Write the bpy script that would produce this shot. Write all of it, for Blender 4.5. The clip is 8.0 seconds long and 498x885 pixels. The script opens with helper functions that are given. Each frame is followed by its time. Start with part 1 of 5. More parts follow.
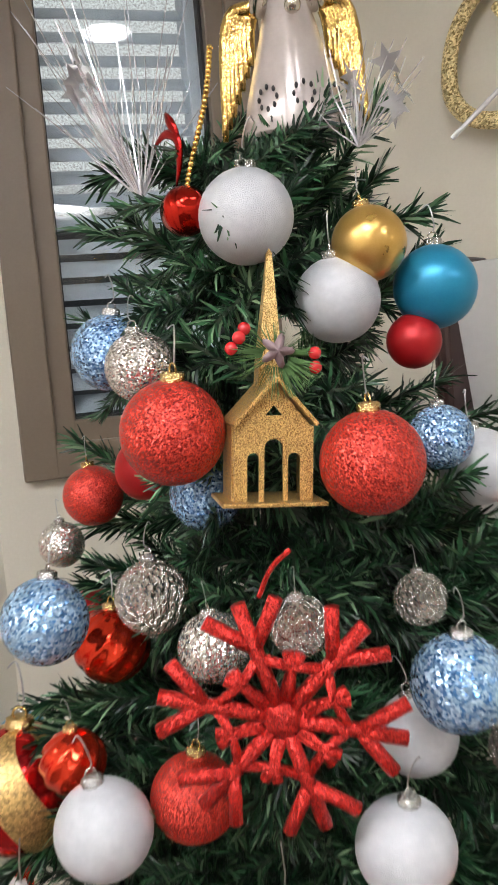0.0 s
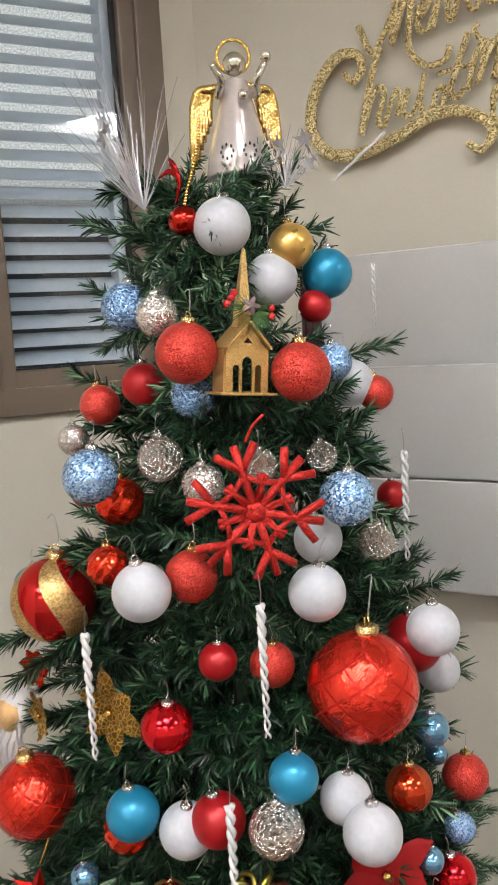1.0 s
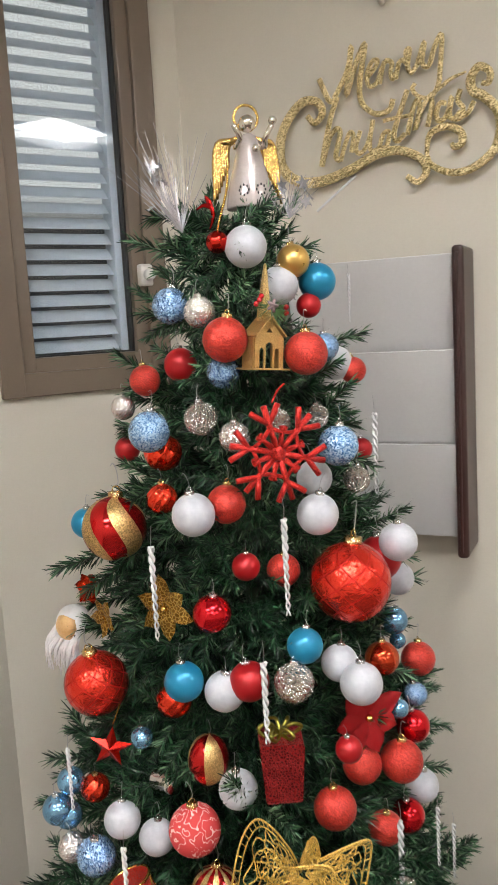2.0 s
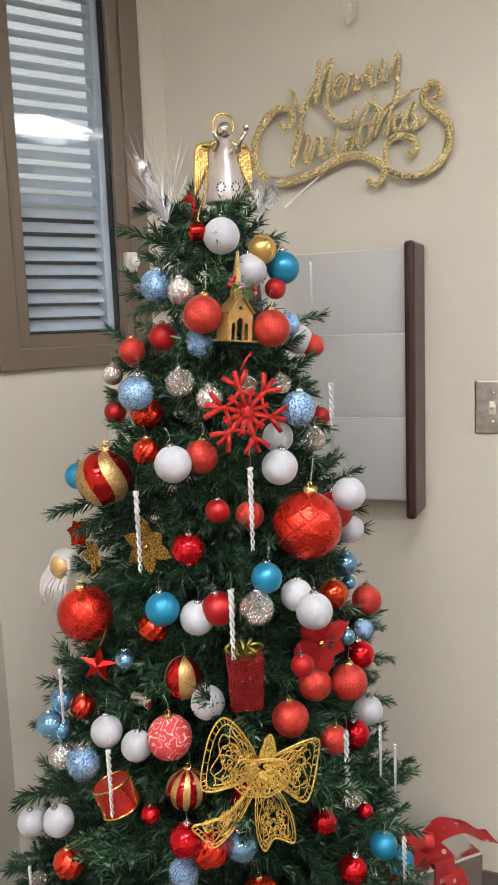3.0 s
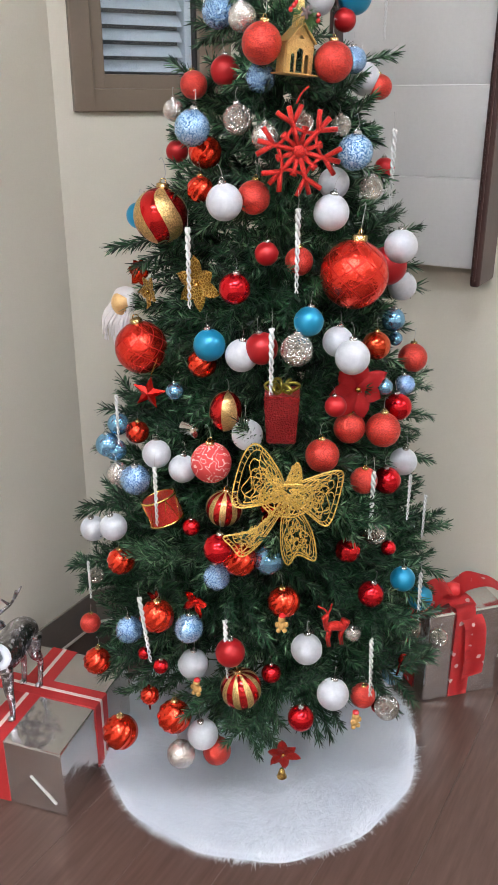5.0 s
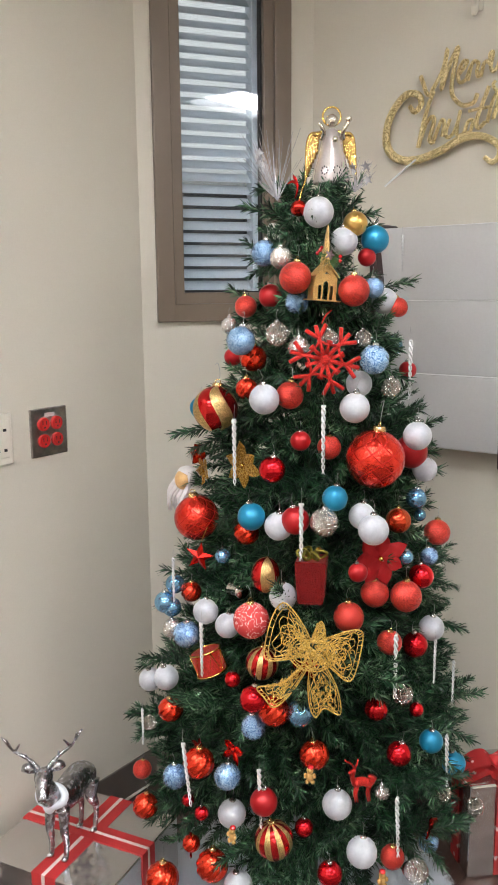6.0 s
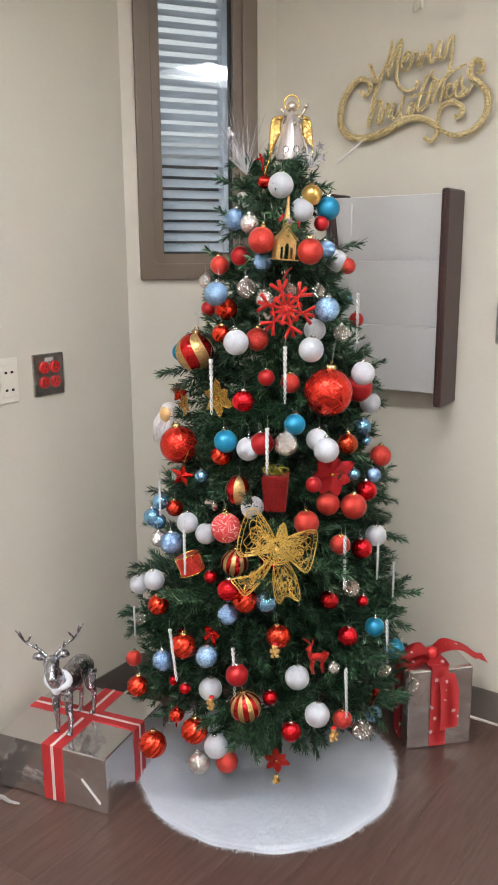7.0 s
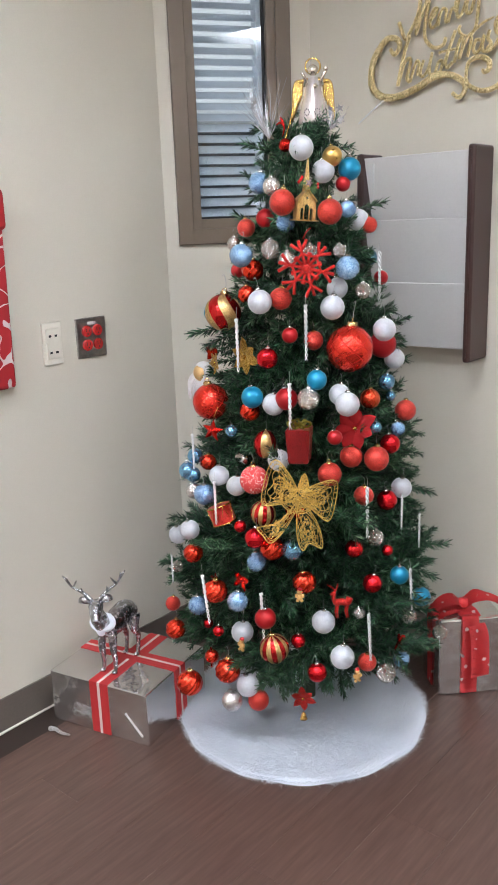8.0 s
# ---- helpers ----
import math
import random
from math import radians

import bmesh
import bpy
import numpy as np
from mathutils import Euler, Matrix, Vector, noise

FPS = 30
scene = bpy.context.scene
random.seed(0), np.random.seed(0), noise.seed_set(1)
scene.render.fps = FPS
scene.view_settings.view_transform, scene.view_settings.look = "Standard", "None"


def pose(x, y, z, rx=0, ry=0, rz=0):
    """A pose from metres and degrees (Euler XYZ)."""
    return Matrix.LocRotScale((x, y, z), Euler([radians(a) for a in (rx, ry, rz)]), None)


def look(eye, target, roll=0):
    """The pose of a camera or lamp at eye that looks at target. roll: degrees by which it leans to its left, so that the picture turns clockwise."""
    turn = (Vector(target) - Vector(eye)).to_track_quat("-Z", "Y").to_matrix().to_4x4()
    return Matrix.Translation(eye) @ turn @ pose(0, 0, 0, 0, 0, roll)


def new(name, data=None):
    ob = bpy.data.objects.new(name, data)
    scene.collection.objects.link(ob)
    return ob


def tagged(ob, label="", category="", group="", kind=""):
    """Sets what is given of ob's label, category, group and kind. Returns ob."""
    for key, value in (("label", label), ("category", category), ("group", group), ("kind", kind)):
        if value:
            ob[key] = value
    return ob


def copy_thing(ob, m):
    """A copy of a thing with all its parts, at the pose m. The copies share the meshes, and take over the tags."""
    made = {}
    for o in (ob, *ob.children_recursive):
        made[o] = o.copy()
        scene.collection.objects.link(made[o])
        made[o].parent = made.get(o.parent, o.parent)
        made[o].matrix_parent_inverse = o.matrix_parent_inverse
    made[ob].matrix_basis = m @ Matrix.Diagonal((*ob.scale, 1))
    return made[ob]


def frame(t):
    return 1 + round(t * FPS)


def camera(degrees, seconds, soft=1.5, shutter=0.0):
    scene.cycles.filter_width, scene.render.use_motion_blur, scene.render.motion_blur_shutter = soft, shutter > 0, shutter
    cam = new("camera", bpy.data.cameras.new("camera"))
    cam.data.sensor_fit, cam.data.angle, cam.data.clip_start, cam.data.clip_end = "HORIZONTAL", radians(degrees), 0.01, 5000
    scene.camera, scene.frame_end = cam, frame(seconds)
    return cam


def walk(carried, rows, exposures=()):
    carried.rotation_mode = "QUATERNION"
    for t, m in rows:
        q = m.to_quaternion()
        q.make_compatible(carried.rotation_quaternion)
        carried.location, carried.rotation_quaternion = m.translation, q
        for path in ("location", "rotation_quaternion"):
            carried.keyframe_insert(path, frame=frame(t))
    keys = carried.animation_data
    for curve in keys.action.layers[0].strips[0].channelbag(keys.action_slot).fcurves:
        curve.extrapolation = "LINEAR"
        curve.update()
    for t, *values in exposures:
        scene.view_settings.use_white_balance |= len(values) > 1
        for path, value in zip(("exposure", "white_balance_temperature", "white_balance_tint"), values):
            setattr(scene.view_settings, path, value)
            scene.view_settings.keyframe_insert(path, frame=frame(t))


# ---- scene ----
cam = camera(33.4, 8.0, 1.5, 0.25)
PATH = [
    (0, (0.202, 0.221, 1.394), (-1.155, 1.677, 1.196), -4.8),
    (0.5, (0.287, 0.06, 1.386), (-0.955, 1.609, 1.149), -4.3),
    (1, (0.302, -0.115, 1.373), (-0.705, 1.594, 1.112), -3.4),
    (1.2, (0.308, -0.151, 1.375), (-0.719, 1.54, 1.084), -3.8),
    (2.3, (0.341, -0.517, 1.376), (-0.407, 1.316, 1.092), -2.6),
    (2.5, (0.359, -0.541, 1.375), (-0.377, 1.296, 1.086), -2.3),
    (3, (0.404, -0.605, 1.346), (-0.36, 1.221, 1.057), -2.1),
    (3.5, (0.421, -0.642, 1.3), (-0.431, 1.116, 0.871), -0.9),
    (3.7, (0.431, -0.653, 1.282), (-0.449, 1.063, 0.754), -0.4),
    (4, (0.427, -0.64, 1.27), (-0.465, 1.016, 0.589), 0.7),
    (4.2, (0.433, -0.638, 1.267), (-0.458, 0.995, 0.534), 0.9),
    (5.3, (0.578, -0.628, 1.292), (-0.407, 0.942, 0.542), -1.0),
    (5.5, (0.629, -0.634, 1.303), (-0.467, 0.939, 0.73), -0.9),
    (6, (0.723, -0.746, 1.332), (-0.47, 0.82, 0.977), -0.5),
    (6.5, (0.816, -0.917, 1.322), (-0.352, 0.666, 0.963), -0.4),
    (7, (0.903, -1.013, 1.322), (-0.216, 0.587, 0.887), -0.3),
    (7.5, (1.045, -1.055, 1.306), (-0.148, 0.488, 0.865), -0.7),
    (8, (1.056, -1.017, 1.311), (-0.201, 0.454, 0.805), -2.1),
]
walk(cam, [(t, look(eye, target, roll)) for t, eye, target, roll in PATH],
     [(0.0, -0.04, 6600, 10), (1.0, -0.04, 6650, 10), (2.5, -0.02, 6650, 10), (3.3, 0.02, 6500, 10), (4.0, 0.14, 6150, 10), (4.6, 0.14, 6200, 10), (5.6, 0.16, 6350, 10), (6.2, 0.06, 6500, 10), (6.8, 0.06, 6450, 10), (7.4, 0.1, 6300, 10), (8.0, 0.12, 6050, 10)])
scene.view_settings.exposure = 0.0

# ---- world: dim, the room is closed ----
world = bpy.data.worlds.new("world")
scene.world = world
world.use_nodes = True
world.node_tree.nodes["Background"].inputs[0].default_value = (0.75, 0.85, 1.0, 1)
world.node_tree.nodes["Background"].inputs[1].default_value = 0.25
PANEL_POWER = 32.5      # glow of the ceiling light panels

# ---- materials ----
def nodes_of(name):
    m = bpy.data.materials.new(name)
    m.use_nodes = True
    nt = m.node_tree
    return m, nt, nt.nodes["Principled BSDF"]


def link(nt, a, b):
    nt.links.new(a, b)


def coords(nt, scale=(1, 1, 1), kind="Object"):
    tc = nt.nodes.new("ShaderNodeTexCoord")
    mp = nt.nodes.new("ShaderNodeMapping")
    mp.inputs["Scale"].default_value = scale
    link(nt, tc.outputs[kind], mp.inputs[0])
    return mp.outputs[0]


def noise_tex(nt, vec, scale, detail=4, rough=0.55):
    n = nt.nodes.new("ShaderNodeTexNoise")
    n.inputs["Scale"].default_value, n.inputs["Detail"].default_value, n.inputs["Roughness"].default_value = scale, detail, rough
    link(nt, vec, n.inputs["Vector"])
    return n.outputs[0]


def ramp(nt, fac, stops):
    r = nt.nodes.new("ShaderNodeValToRGB")
    while len(r.color_ramp.elements) < len(stops):
        r.color_ramp.elements.new(0.5)
    for el, (p, c) in zip(r.color_ramp.elements, stops):
        el.position, el.color = p, (*c, 1)
    link(nt, fac, r.inputs[0])
    return r.outputs[0]


def mathn(nt, op, a, b=None):
    n = nt.nodes.new("ShaderNodeMath")
    n.operation = op
    for k, v in enumerate((a, b)):
        if v is None:
            continue
        if isinstance(v, (int, float)):
            n.inputs[k].default_value = v
        else:
            link(nt, v, n.inputs[k])
    return n.outputs[0]


def bump(nt, bsdf, height, strength, dist):
    b = nt.nodes.new("ShaderNodeBump")
    b.inputs["Strength"].default_value, b.inputs["Distance"].default_value = strength, dist
    link(nt, height, b.inputs["Height"])
    link(nt, b.outputs[0], bsdf.inputs["Normal"])


def paint(name, lo, hi, rough=0.6, metal=0.0, scale=6, fine=160, relief=0.0003, spec=0.5, coat=0.0, kind="Object"):
    """A surface with broad and fine variation between two colours."""
    m, nt, p = nodes_of(name)
    v = coords(nt, kind=kind)
    a, b = noise_tex(nt, v, scale), noise_tex(nt, v, fine, 3)
    mix = mathn(nt, "ADD", mathn(nt, "MULTIPLY", a, 0.65), mathn(nt, "MULTIPLY", b, 0.35))
    link(nt, ramp(nt, mix, [(0.3, lo), (0.7, hi)]), p.inputs["Base Color"])
    p.inputs["Metallic"].default_value = metal
    r = mathn(nt, "ADD", mathn(nt, "MULTIPLY", a, 0.16), rough - 0.08)
    link(nt, r, p.inputs["Roughness"])
    p.inputs["Specular IOR Level"].default_value, p.inputs["Coat Weight"].default_value = spec, coat
    if relief:
        bump(nt, p, b, 0.5, relief)
    return m


def glitter(name, lo, hi, scale=900, rough=0.3, metal=0.75, tilt=0.55, size=1.0):
    """Grains of foil, each tilted its own way."""
    m, nt, p = nodes_of(name)
    v = coords(nt)
    vo = nt.nodes.new("ShaderNodeTexVoronoi")
    vo.inputs["Scale"].default_value = scale
    link(nt, v, vo.inputs["Vector"])
    sep = nt.nodes.new("ShaderNodeSeparateColor")
    link(nt, vo.outputs["Color"], sep.inputs[0])
    link(nt, ramp(nt, sep.outputs[0], [(0.1, lo), (0.8, hi)]), p.inputs["Base Color"])
    p.inputs["Metallic"].default_value, p.inputs["Roughness"].default_value = metal, rough
    geo = nt.nodes.new("ShaderNodeNewGeometry")
    sub = nt.nodes.new("ShaderNodeVectorMath")
    sub.operation = "SUBTRACT"
    link(nt, vo.outputs["Color"], sub.inputs[0])
    sub.inputs[1].default_value = (0.5, 0.5, 0.5)
    sc = nt.nodes.new("ShaderNodeVectorMath")
    sc.operation = "SCALE"
    link(nt, sub.outputs[0], sc.inputs[0])
    sc.inputs["Scale"].default_value = tilt * 2
    add = nt.nodes.new("ShaderNodeVectorMath")
    link(nt, geo.outputs["Normal"], add.inputs[0])
    link(nt, sc.outputs[0], add.inputs[1])
    nrm = nt.nodes.new("ShaderNodeVectorMath")
    nrm.operation = "NORMALIZE"
    link(nt, add.outputs[0], nrm.inputs[0])
    link(nt, nrm.outputs[0], p.inputs["Normal"])
    return m


def foil(name, col, rough=0.12, wrinkle=0.0, scale=40, metal=1.0, shade=0.72):
    """Lacquered or foil metal, smooth or crinkled."""
    m, nt, p = nodes_of(name)
    v = coords(nt)
    n = noise_tex(nt, v, scale, 3)
    dark = tuple(c * shade for c in col)
    link(nt, ramp(nt, n, [(0.3, dark), (0.65, col)]), p.inputs["Base Color"])
    p.inputs["Metallic"].default_value = metal
    link(nt, mathn(nt, "ADD", mathn(nt, "MULTIPLY", n, 0.12), rough - 0.05), p.inputs["Roughness"])
    if wrinkle:
        bump(nt, p, n, 0.9, wrinkle)
    return m


def striped(name, count, twist, red=(0.55, 0.02, 0.02), gold=(0.75, 0.5, 0.2)):
    """Meridian stripes of shiny red and gold glitter, in the ball's own turn."""
    m, nt, p = nodes_of(name)
    v = coords(nt)
    s = nt.nodes.new("ShaderNodeSeparateXYZ")
    link(nt, v, s.inputs[0])
    ang = mathn(nt, "ARCTAN2", s.outputs[1], s.outputs[0])
    ph = mathn(nt, "ADD", mathn(nt, "MULTIPLY", ang, float(count)), mathn(nt, "MULTIPLY", s.outputs[2], twist))
    wave = mathn(nt, "SINE", ph)
    fac = mathn(nt, "GREATER_THAN", wave, 0.0)
    vo = nt.nodes.new("ShaderNodeTexVoronoi")
    vo.inputs["Scale"].default_value = 55
    link(nt, v, vo.inputs["Vector"])
    sep = nt.nodes.new("ShaderNodeSeparateColor")
    link(nt, vo.outputs["Color"], sep.inputs[0])
    g = ramp(nt, sep.outputs[0], [(0.1, tuple(c * 0.45 for c in gold)), (0.9, gold)])
    mx = nt.nodes.new("ShaderNodeMix")
    mx.data_type = "RGBA"
    link(nt, fac, mx.inputs["Factor"])
    mx.inputs["A"].default_value = (*red, 1)
    link(nt, g, mx.inputs["B"])
    link(nt, mx.outputs["Result"], p.inputs["Base Color"])
    p.inputs["Metallic"].default_value = 0.85
    link(nt, mathn(nt, "ADD", mathn(nt, "MULTIPLY", fac, 0.32), 0.13), p.inputs["Roughness"])
    return m


def netted(name, lo, hi, scale, rough=0.25, metal=0.8, width=0.05, depth=0.03):
    """Cells with raised seams, as on cut and crackled baubles (scale in balls)."""
    m, nt, p = nodes_of(name)
    v = coords(nt)
    vo = nt.nodes.new("ShaderNodeTexVoronoi")
    vo.feature = "DISTANCE_TO_EDGE"
    vo.inputs["Scale"].default_value = scale
    link(nt, v, vo.inputs["Vector"])
    f = ramp(nt, vo.outputs["Distance"], [(width * 0.6, hi), (width, lo)])
    link(nt, f, p.inputs["Base Color"])
    p.inputs["Metallic"].default_value, p.inputs["Roughness"].default_value = metal, rough
    grain = noise_tex(nt, v, 60, 2)
    edge = ramp(nt, vo.outputs["Distance"], [(0.0, (1, 1, 1)), (width * 1.4, (0, 0, 0))])
    h = mathn(nt, "ADD", edge, mathn(nt, "MULTIPLY", grain, 0.6))
    bump(nt, p, h, 0.9, depth)
    return m


def scroll_cloth(name, ground, line, scale):
    m, nt, p = nodes_of(name)
    v = coords(nt)
    warp = nt.nodes.new("ShaderNodeTexNoise")
    warp.inputs["Scale"].default_value = scale * 0.6
    link(nt, v, warp.inputs["Vector"])
    rings = mathn(nt, "SINE", mathn(nt, "MULTIPLY", warp.outputs[0], 46.0))
    link(nt, ramp(nt, rings, [(0.88, ground), (0.95, line)]), p.inputs["Base Color"])
    p.inputs["Roughness"].default_value = 0.75
    bump(nt, p, noise_tex(nt, v, 700, 2), 0.4, 0.0006)
    return m


def glow(name, col, strength):
    m, nt, p = nodes_of(name)
    p.inputs["Base Color"].default_value = (0.8, 0.8, 0.8, 1)
    p.inputs["Emission Color"].default_value = (*col, 1)
    p.inputs["Emission Strength"].default_value = strength
    return m


WALL = paint("wall_paint", (0.590, 0.552, 0.468), (0.650, 0.608, 0.518), 0.55, scale=1.5, fine=260, relief=0.0004)
CEIL = paint("ceiling_tile", (0.70, 0.69, 0.66), (0.78, 0.77, 0.74), 0.9, scale=3, fine=120, relief=0.001)
BASE = paint("vinyl_base", (0.115, 0.095, 0.08), (0.15, 0.125, 0.105), 0.5, scale=8, relief=0.0002)
CAULK = paint("caulk", (0.55, 0.5, 0.45), (0.66, 0.62, 0.56), 0.7)
FRAME = paint("window_frame_paint", (0.155, 0.118, 0.085), (0.185, 0.142, 0.105), 0.42, scale=5, fine=300, relief=0.0001)
BLACK = paint("black_rubber_and_holes", (0.012, 0.012, 0.012), (0.022, 0.022, 0.022), 0.6)
SLAT = paint("slat_enamel", (0.36, 0.41, 0.46), (0.45, 0.50, 0.55), 0.35, scale=10)

# ---- mesh helpers ----
def mesh_of(bm, name, material=None, smooth=False):
    me = bpy.data.meshes.new(name)
    bmesh.ops.recalc_face_normals(bm, faces=bm.faces)
    bm.to_mesh(me)
    bm.free()
    if smooth:
        me.polygons.foreach_set("use_smooth", [True] * len(me.polygons))
    for m in (material if isinstance(material, (list, tuple)) else [material] if material else []):
        me.materials.append(m)
    return me


def thing(name, bm, material, m=None, label="", category="", group="", kind="", smooth=False):
    ob = new(name, mesh_of(bm, name, material, smooth) if bm else None)
    if m is not None:
        ob.matrix_basis = m
    return tagged(ob, label, category, group, kind)


def part(name, bm, material, parent, label="", m=None, smooth=False):
    ob = new(name, mesh_of(bm, name, material, smooth))
    ob.parent = parent
    if m is not None:
        ob.matrix_basis = m
    return tagged(ob, label)


def box(x0, x1, y0, y1, z0, z1, bevel=0.0, seg=2, bm=None):
    b = bmesh.new()
    bmesh.ops.create_cube(b, size=1)
    bmesh.ops.scale(b, verts=b.verts, vec=(x1 - x0, y1 - y0, z1 - z0))
    bmesh.ops.translate(b, verts=b.verts, vec=((x0 + x1) / 2, (y0 + y1) / 2, (z0 + z1) / 2))
    if bevel:
        bmesh.ops.bevel(b, geom=b.edges, offset=bevel, segments=seg, profile=0.5, affect="EDGES")
    return joined(bm, b)


def joined(bm, b):
    """b added to bm (or b itself)."""
    if bm is None:
        return b
    tmp = bpy.data.meshes.new("tmp")
    b.to_mesh(tmp)
    b.free()
    bm.from_mesh(tmp)
    bpy.data.meshes.remove(tmp)
    return bm


def moved(b, m):
    bmesh.ops.transform(b, matrix=m, verts=b.verts)
    return b


def tube(points, radius, sides=6, bm=None, taper=None, closed=False):
    """A round tube along a line of points."""
    b = bmesh.new()
    pts = [Vector(p) for p in points]
    n = len(pts)
    rings = []
    up = Vector((0.13, 0.31, 0.94)).normalized()
    for i, p in enumerate(pts):
        d = (pts[(i + 1) % n] - pts[i - 1]) if closed else (pts[min(i + 1, n - 1)] - pts[max(i - 1, 0)])
        d.normalize()
        s = d.cross(up)
        if s.length < 0.05:
            s = d.cross(Vector((1, 0, 0)))
        s.normalize()
        t = s.cross(d)
        r = radius * (taper(i / (n - 1)) if taper else 1)
        rings.append([b.verts.new(p + (s * math.cos(a) + t * math.sin(a)) * r) for a in (2 * math.pi * k / sides for k in range(sides))])
    for i in range(n if closed else n - 1):
        q, w = rings[i], rings[(i + 1) % n]
        for k in range(sides):
            b.faces.new((q[k], q[(k + 1) % sides], w[(k + 1) % sides], w[k]))
    if not closed:
        b.faces.new(rings[0][::-1])
        b.faces.new(rings[-1])
    return joined(bm, b)


def lathe(profile, sides=24, bm=None, wob=None):
    """A turned shape from (radius, height) pairs; wob(angle, t) scales the radius."""
    b = bmesh.new()
    rings = []
    for i, (r, z) in enumerate(profile):
        if r < 1e-5:
            rings.append([b.verts.new((0, 0, z))])
        else:
            rings.append([b.verts.new((r * f * math.cos(a), r * f * math.sin(a), z)) for a in (2 * math.pi * k / sides for k in range(sides)) for f in ((wob(a, i / (len(profile) - 1)) if wob else 1),)])
    for q, w in zip(rings, rings[1:]):
        for k in range(sides):
            j = (k + 1) % sides
            f = [q[k % len(q)], q[j % len(q)], w[j % len(w)], w[k % len(w)]]
            f = list(dict.fromkeys(f))
            if len(f) > 2:
                b.faces.new(f)
    for ring in (rings[0], rings[-1]):
        if len(ring) > 2:
            b.faces.new(ring)
    return joined(bm, b)


def spline(pts, n=8):
    """A smooth line through the points."""
    p = [Vector(q) for q in pts]
    p = [p[0] * 2 - p[1]] + p + [p[-1] * 2 - p[-2]]
    out = []
    for a, b, c, d in zip(p, p[1:], p[2:], p[3:]):
        for k in range(n):
            t = k / n
            out.append(0.5 * (2 * b + (c - a) * t + (2 * a - 5 * b + 4 * c - d) * t * t + (3 * b - a - 3 * c + d) * t ** 3))
    return out + [p[-2]]


def ball_at(c, r, bm, sx=(1, 1, 1), rot=None):
    b = bmesh.new()
    bmesh.ops.create_uvsphere(b, u_segments=20, v_segments=12, radius=1)
    m = Matrix.Translation(c) @ (rot or Matrix()) @ Matrix.Diagonal((r * sx[0], r * sx[1], r * sx[2], 1))
    return joined(bm, moved(b, m))


# ---- the room ----
XL, YR, XE, YE, ZC = -0.77, 1.17, 3.7, -3.3, 2.44      # left wall, sign wall, far walls, ceiling
WA, WB = Vector((XL, 0.775, 0)), Vector((-0.518, YR, 0))   # the slanting window wall's ends
WLEN = (WB - WA).length
WANG = math.atan2(WB.y - WA.y, WB.x - WA.x)
WIN = Matrix.Translation(WA) @ Matrix.Rotation(WANG, 4, "Z")   # along x: the wall; -y: into the room

FLOOR = paint("floor_underlay", (0.03, 0.02, 0.016), (0.04, 0.026, 0.02), 0.5)
thing("floor", box(XL - 0.3, XE + 0.2, YE - 0.2, YR + 0.3, -0.06, -0.004), FLOOR, kind="structure", label="dark underlay below the wood-look plank floor", category="floor")
thing("wall_west", box(XL - 0.12, XL, YE - 0.12, WA.y, 0, ZC), WALL, kind="structure", label="warm beige painted wall with two outlet plates", category="wall")
thing("wall_north", box(WB.x, XE + 0.12, YR, YR + 0.12, 0, ZC), WALL, kind="structure", label="warm beige painted wall behind the sign and file holder", category="wall")
thing("wall_east", box(XE, XE + 0.12, YE, YR, 0, ZC), WALL, kind="structure", label="plain beige painted wall", category="wall")
thing("wall_south", box(XL, XE, YE - 0.12, YE, 0, ZC), WALL, kind="structure", label="plain beige painted wall", category="wall")
OU0, OU1, OZ0, OZ1 = 0.06, 0.38, 1.285, 2.115
wb = box(-0.05, OU0, 0, 0.12, 0, ZC)
box(OU1, WLEN + 0.05, 0, 0.12, 0, ZC, bm=wb)
box(OU0, OU1, 0, 0.12, 0, OZ0, bm=wb)
box(OU0, OU1, 0, 0.12, OZ1, ZC, bm=wb)
thing("wall_window_side", wb, WALL, WIN, kind="structure", label="narrow slanting beige wall around the window", category="wall")
thing("ceiling", box(XL - 0.3, XE + 0.2, YE - 0.2, YR + 0.3, ZC, ZC + 0.08), CEIL, kind="structure", label="white ceiling", category="ceiling")

# rubber baseboards with a pale caulk line at the floor
def base_run(length, m):
    b = box(0, length, -0.006, 0, 0.002, 0.1, 0.002)
    ob = thing("baseboard", b, BASE, m, kind="structure", label="dark brown rubber baseboard with a pale caulk line", category="baseboard")
    part("caulk_line", tube([(x, -0.006, 0.003) for x in np.linspace(0, length, 40)], 0.005, 6, taper=lambda t: 0.8 + 0.3 * math.sin(t * 70) * math.sin(t * 23)), CAULK, ob)


base_run(WA.y - YE, Matrix.Translation((XL, YE, 0)) @ Matrix.Rotation(math.pi / 2, 4, "Z"))
base_run(WLEN, WIN)
base_run(XE - WB.x, Matrix.Translation((WB.x, YR, 0)))

# ---- window with brown frame, glass and slatted shutter ----
def rim(u0, u1, z0, z1, w, y0, y1, bevel=0.003):
    b = box(u0, u0 + w, y0, y1, z0, z1, bevel)
    box(u1 - w, u1, y0, y1, z0, z1, bevel, bm=b)
    box(u0 + w - 0.004, u1 - w + 0.004, y0 + 0.0004, y1, z0, z0 + w, bevel, bm=b)
    box(u0 + w - 0.004, u1 - w + 0.004, y0 + 0.0004, y1, z1 - w, z1, bevel, bm=b)
    return b


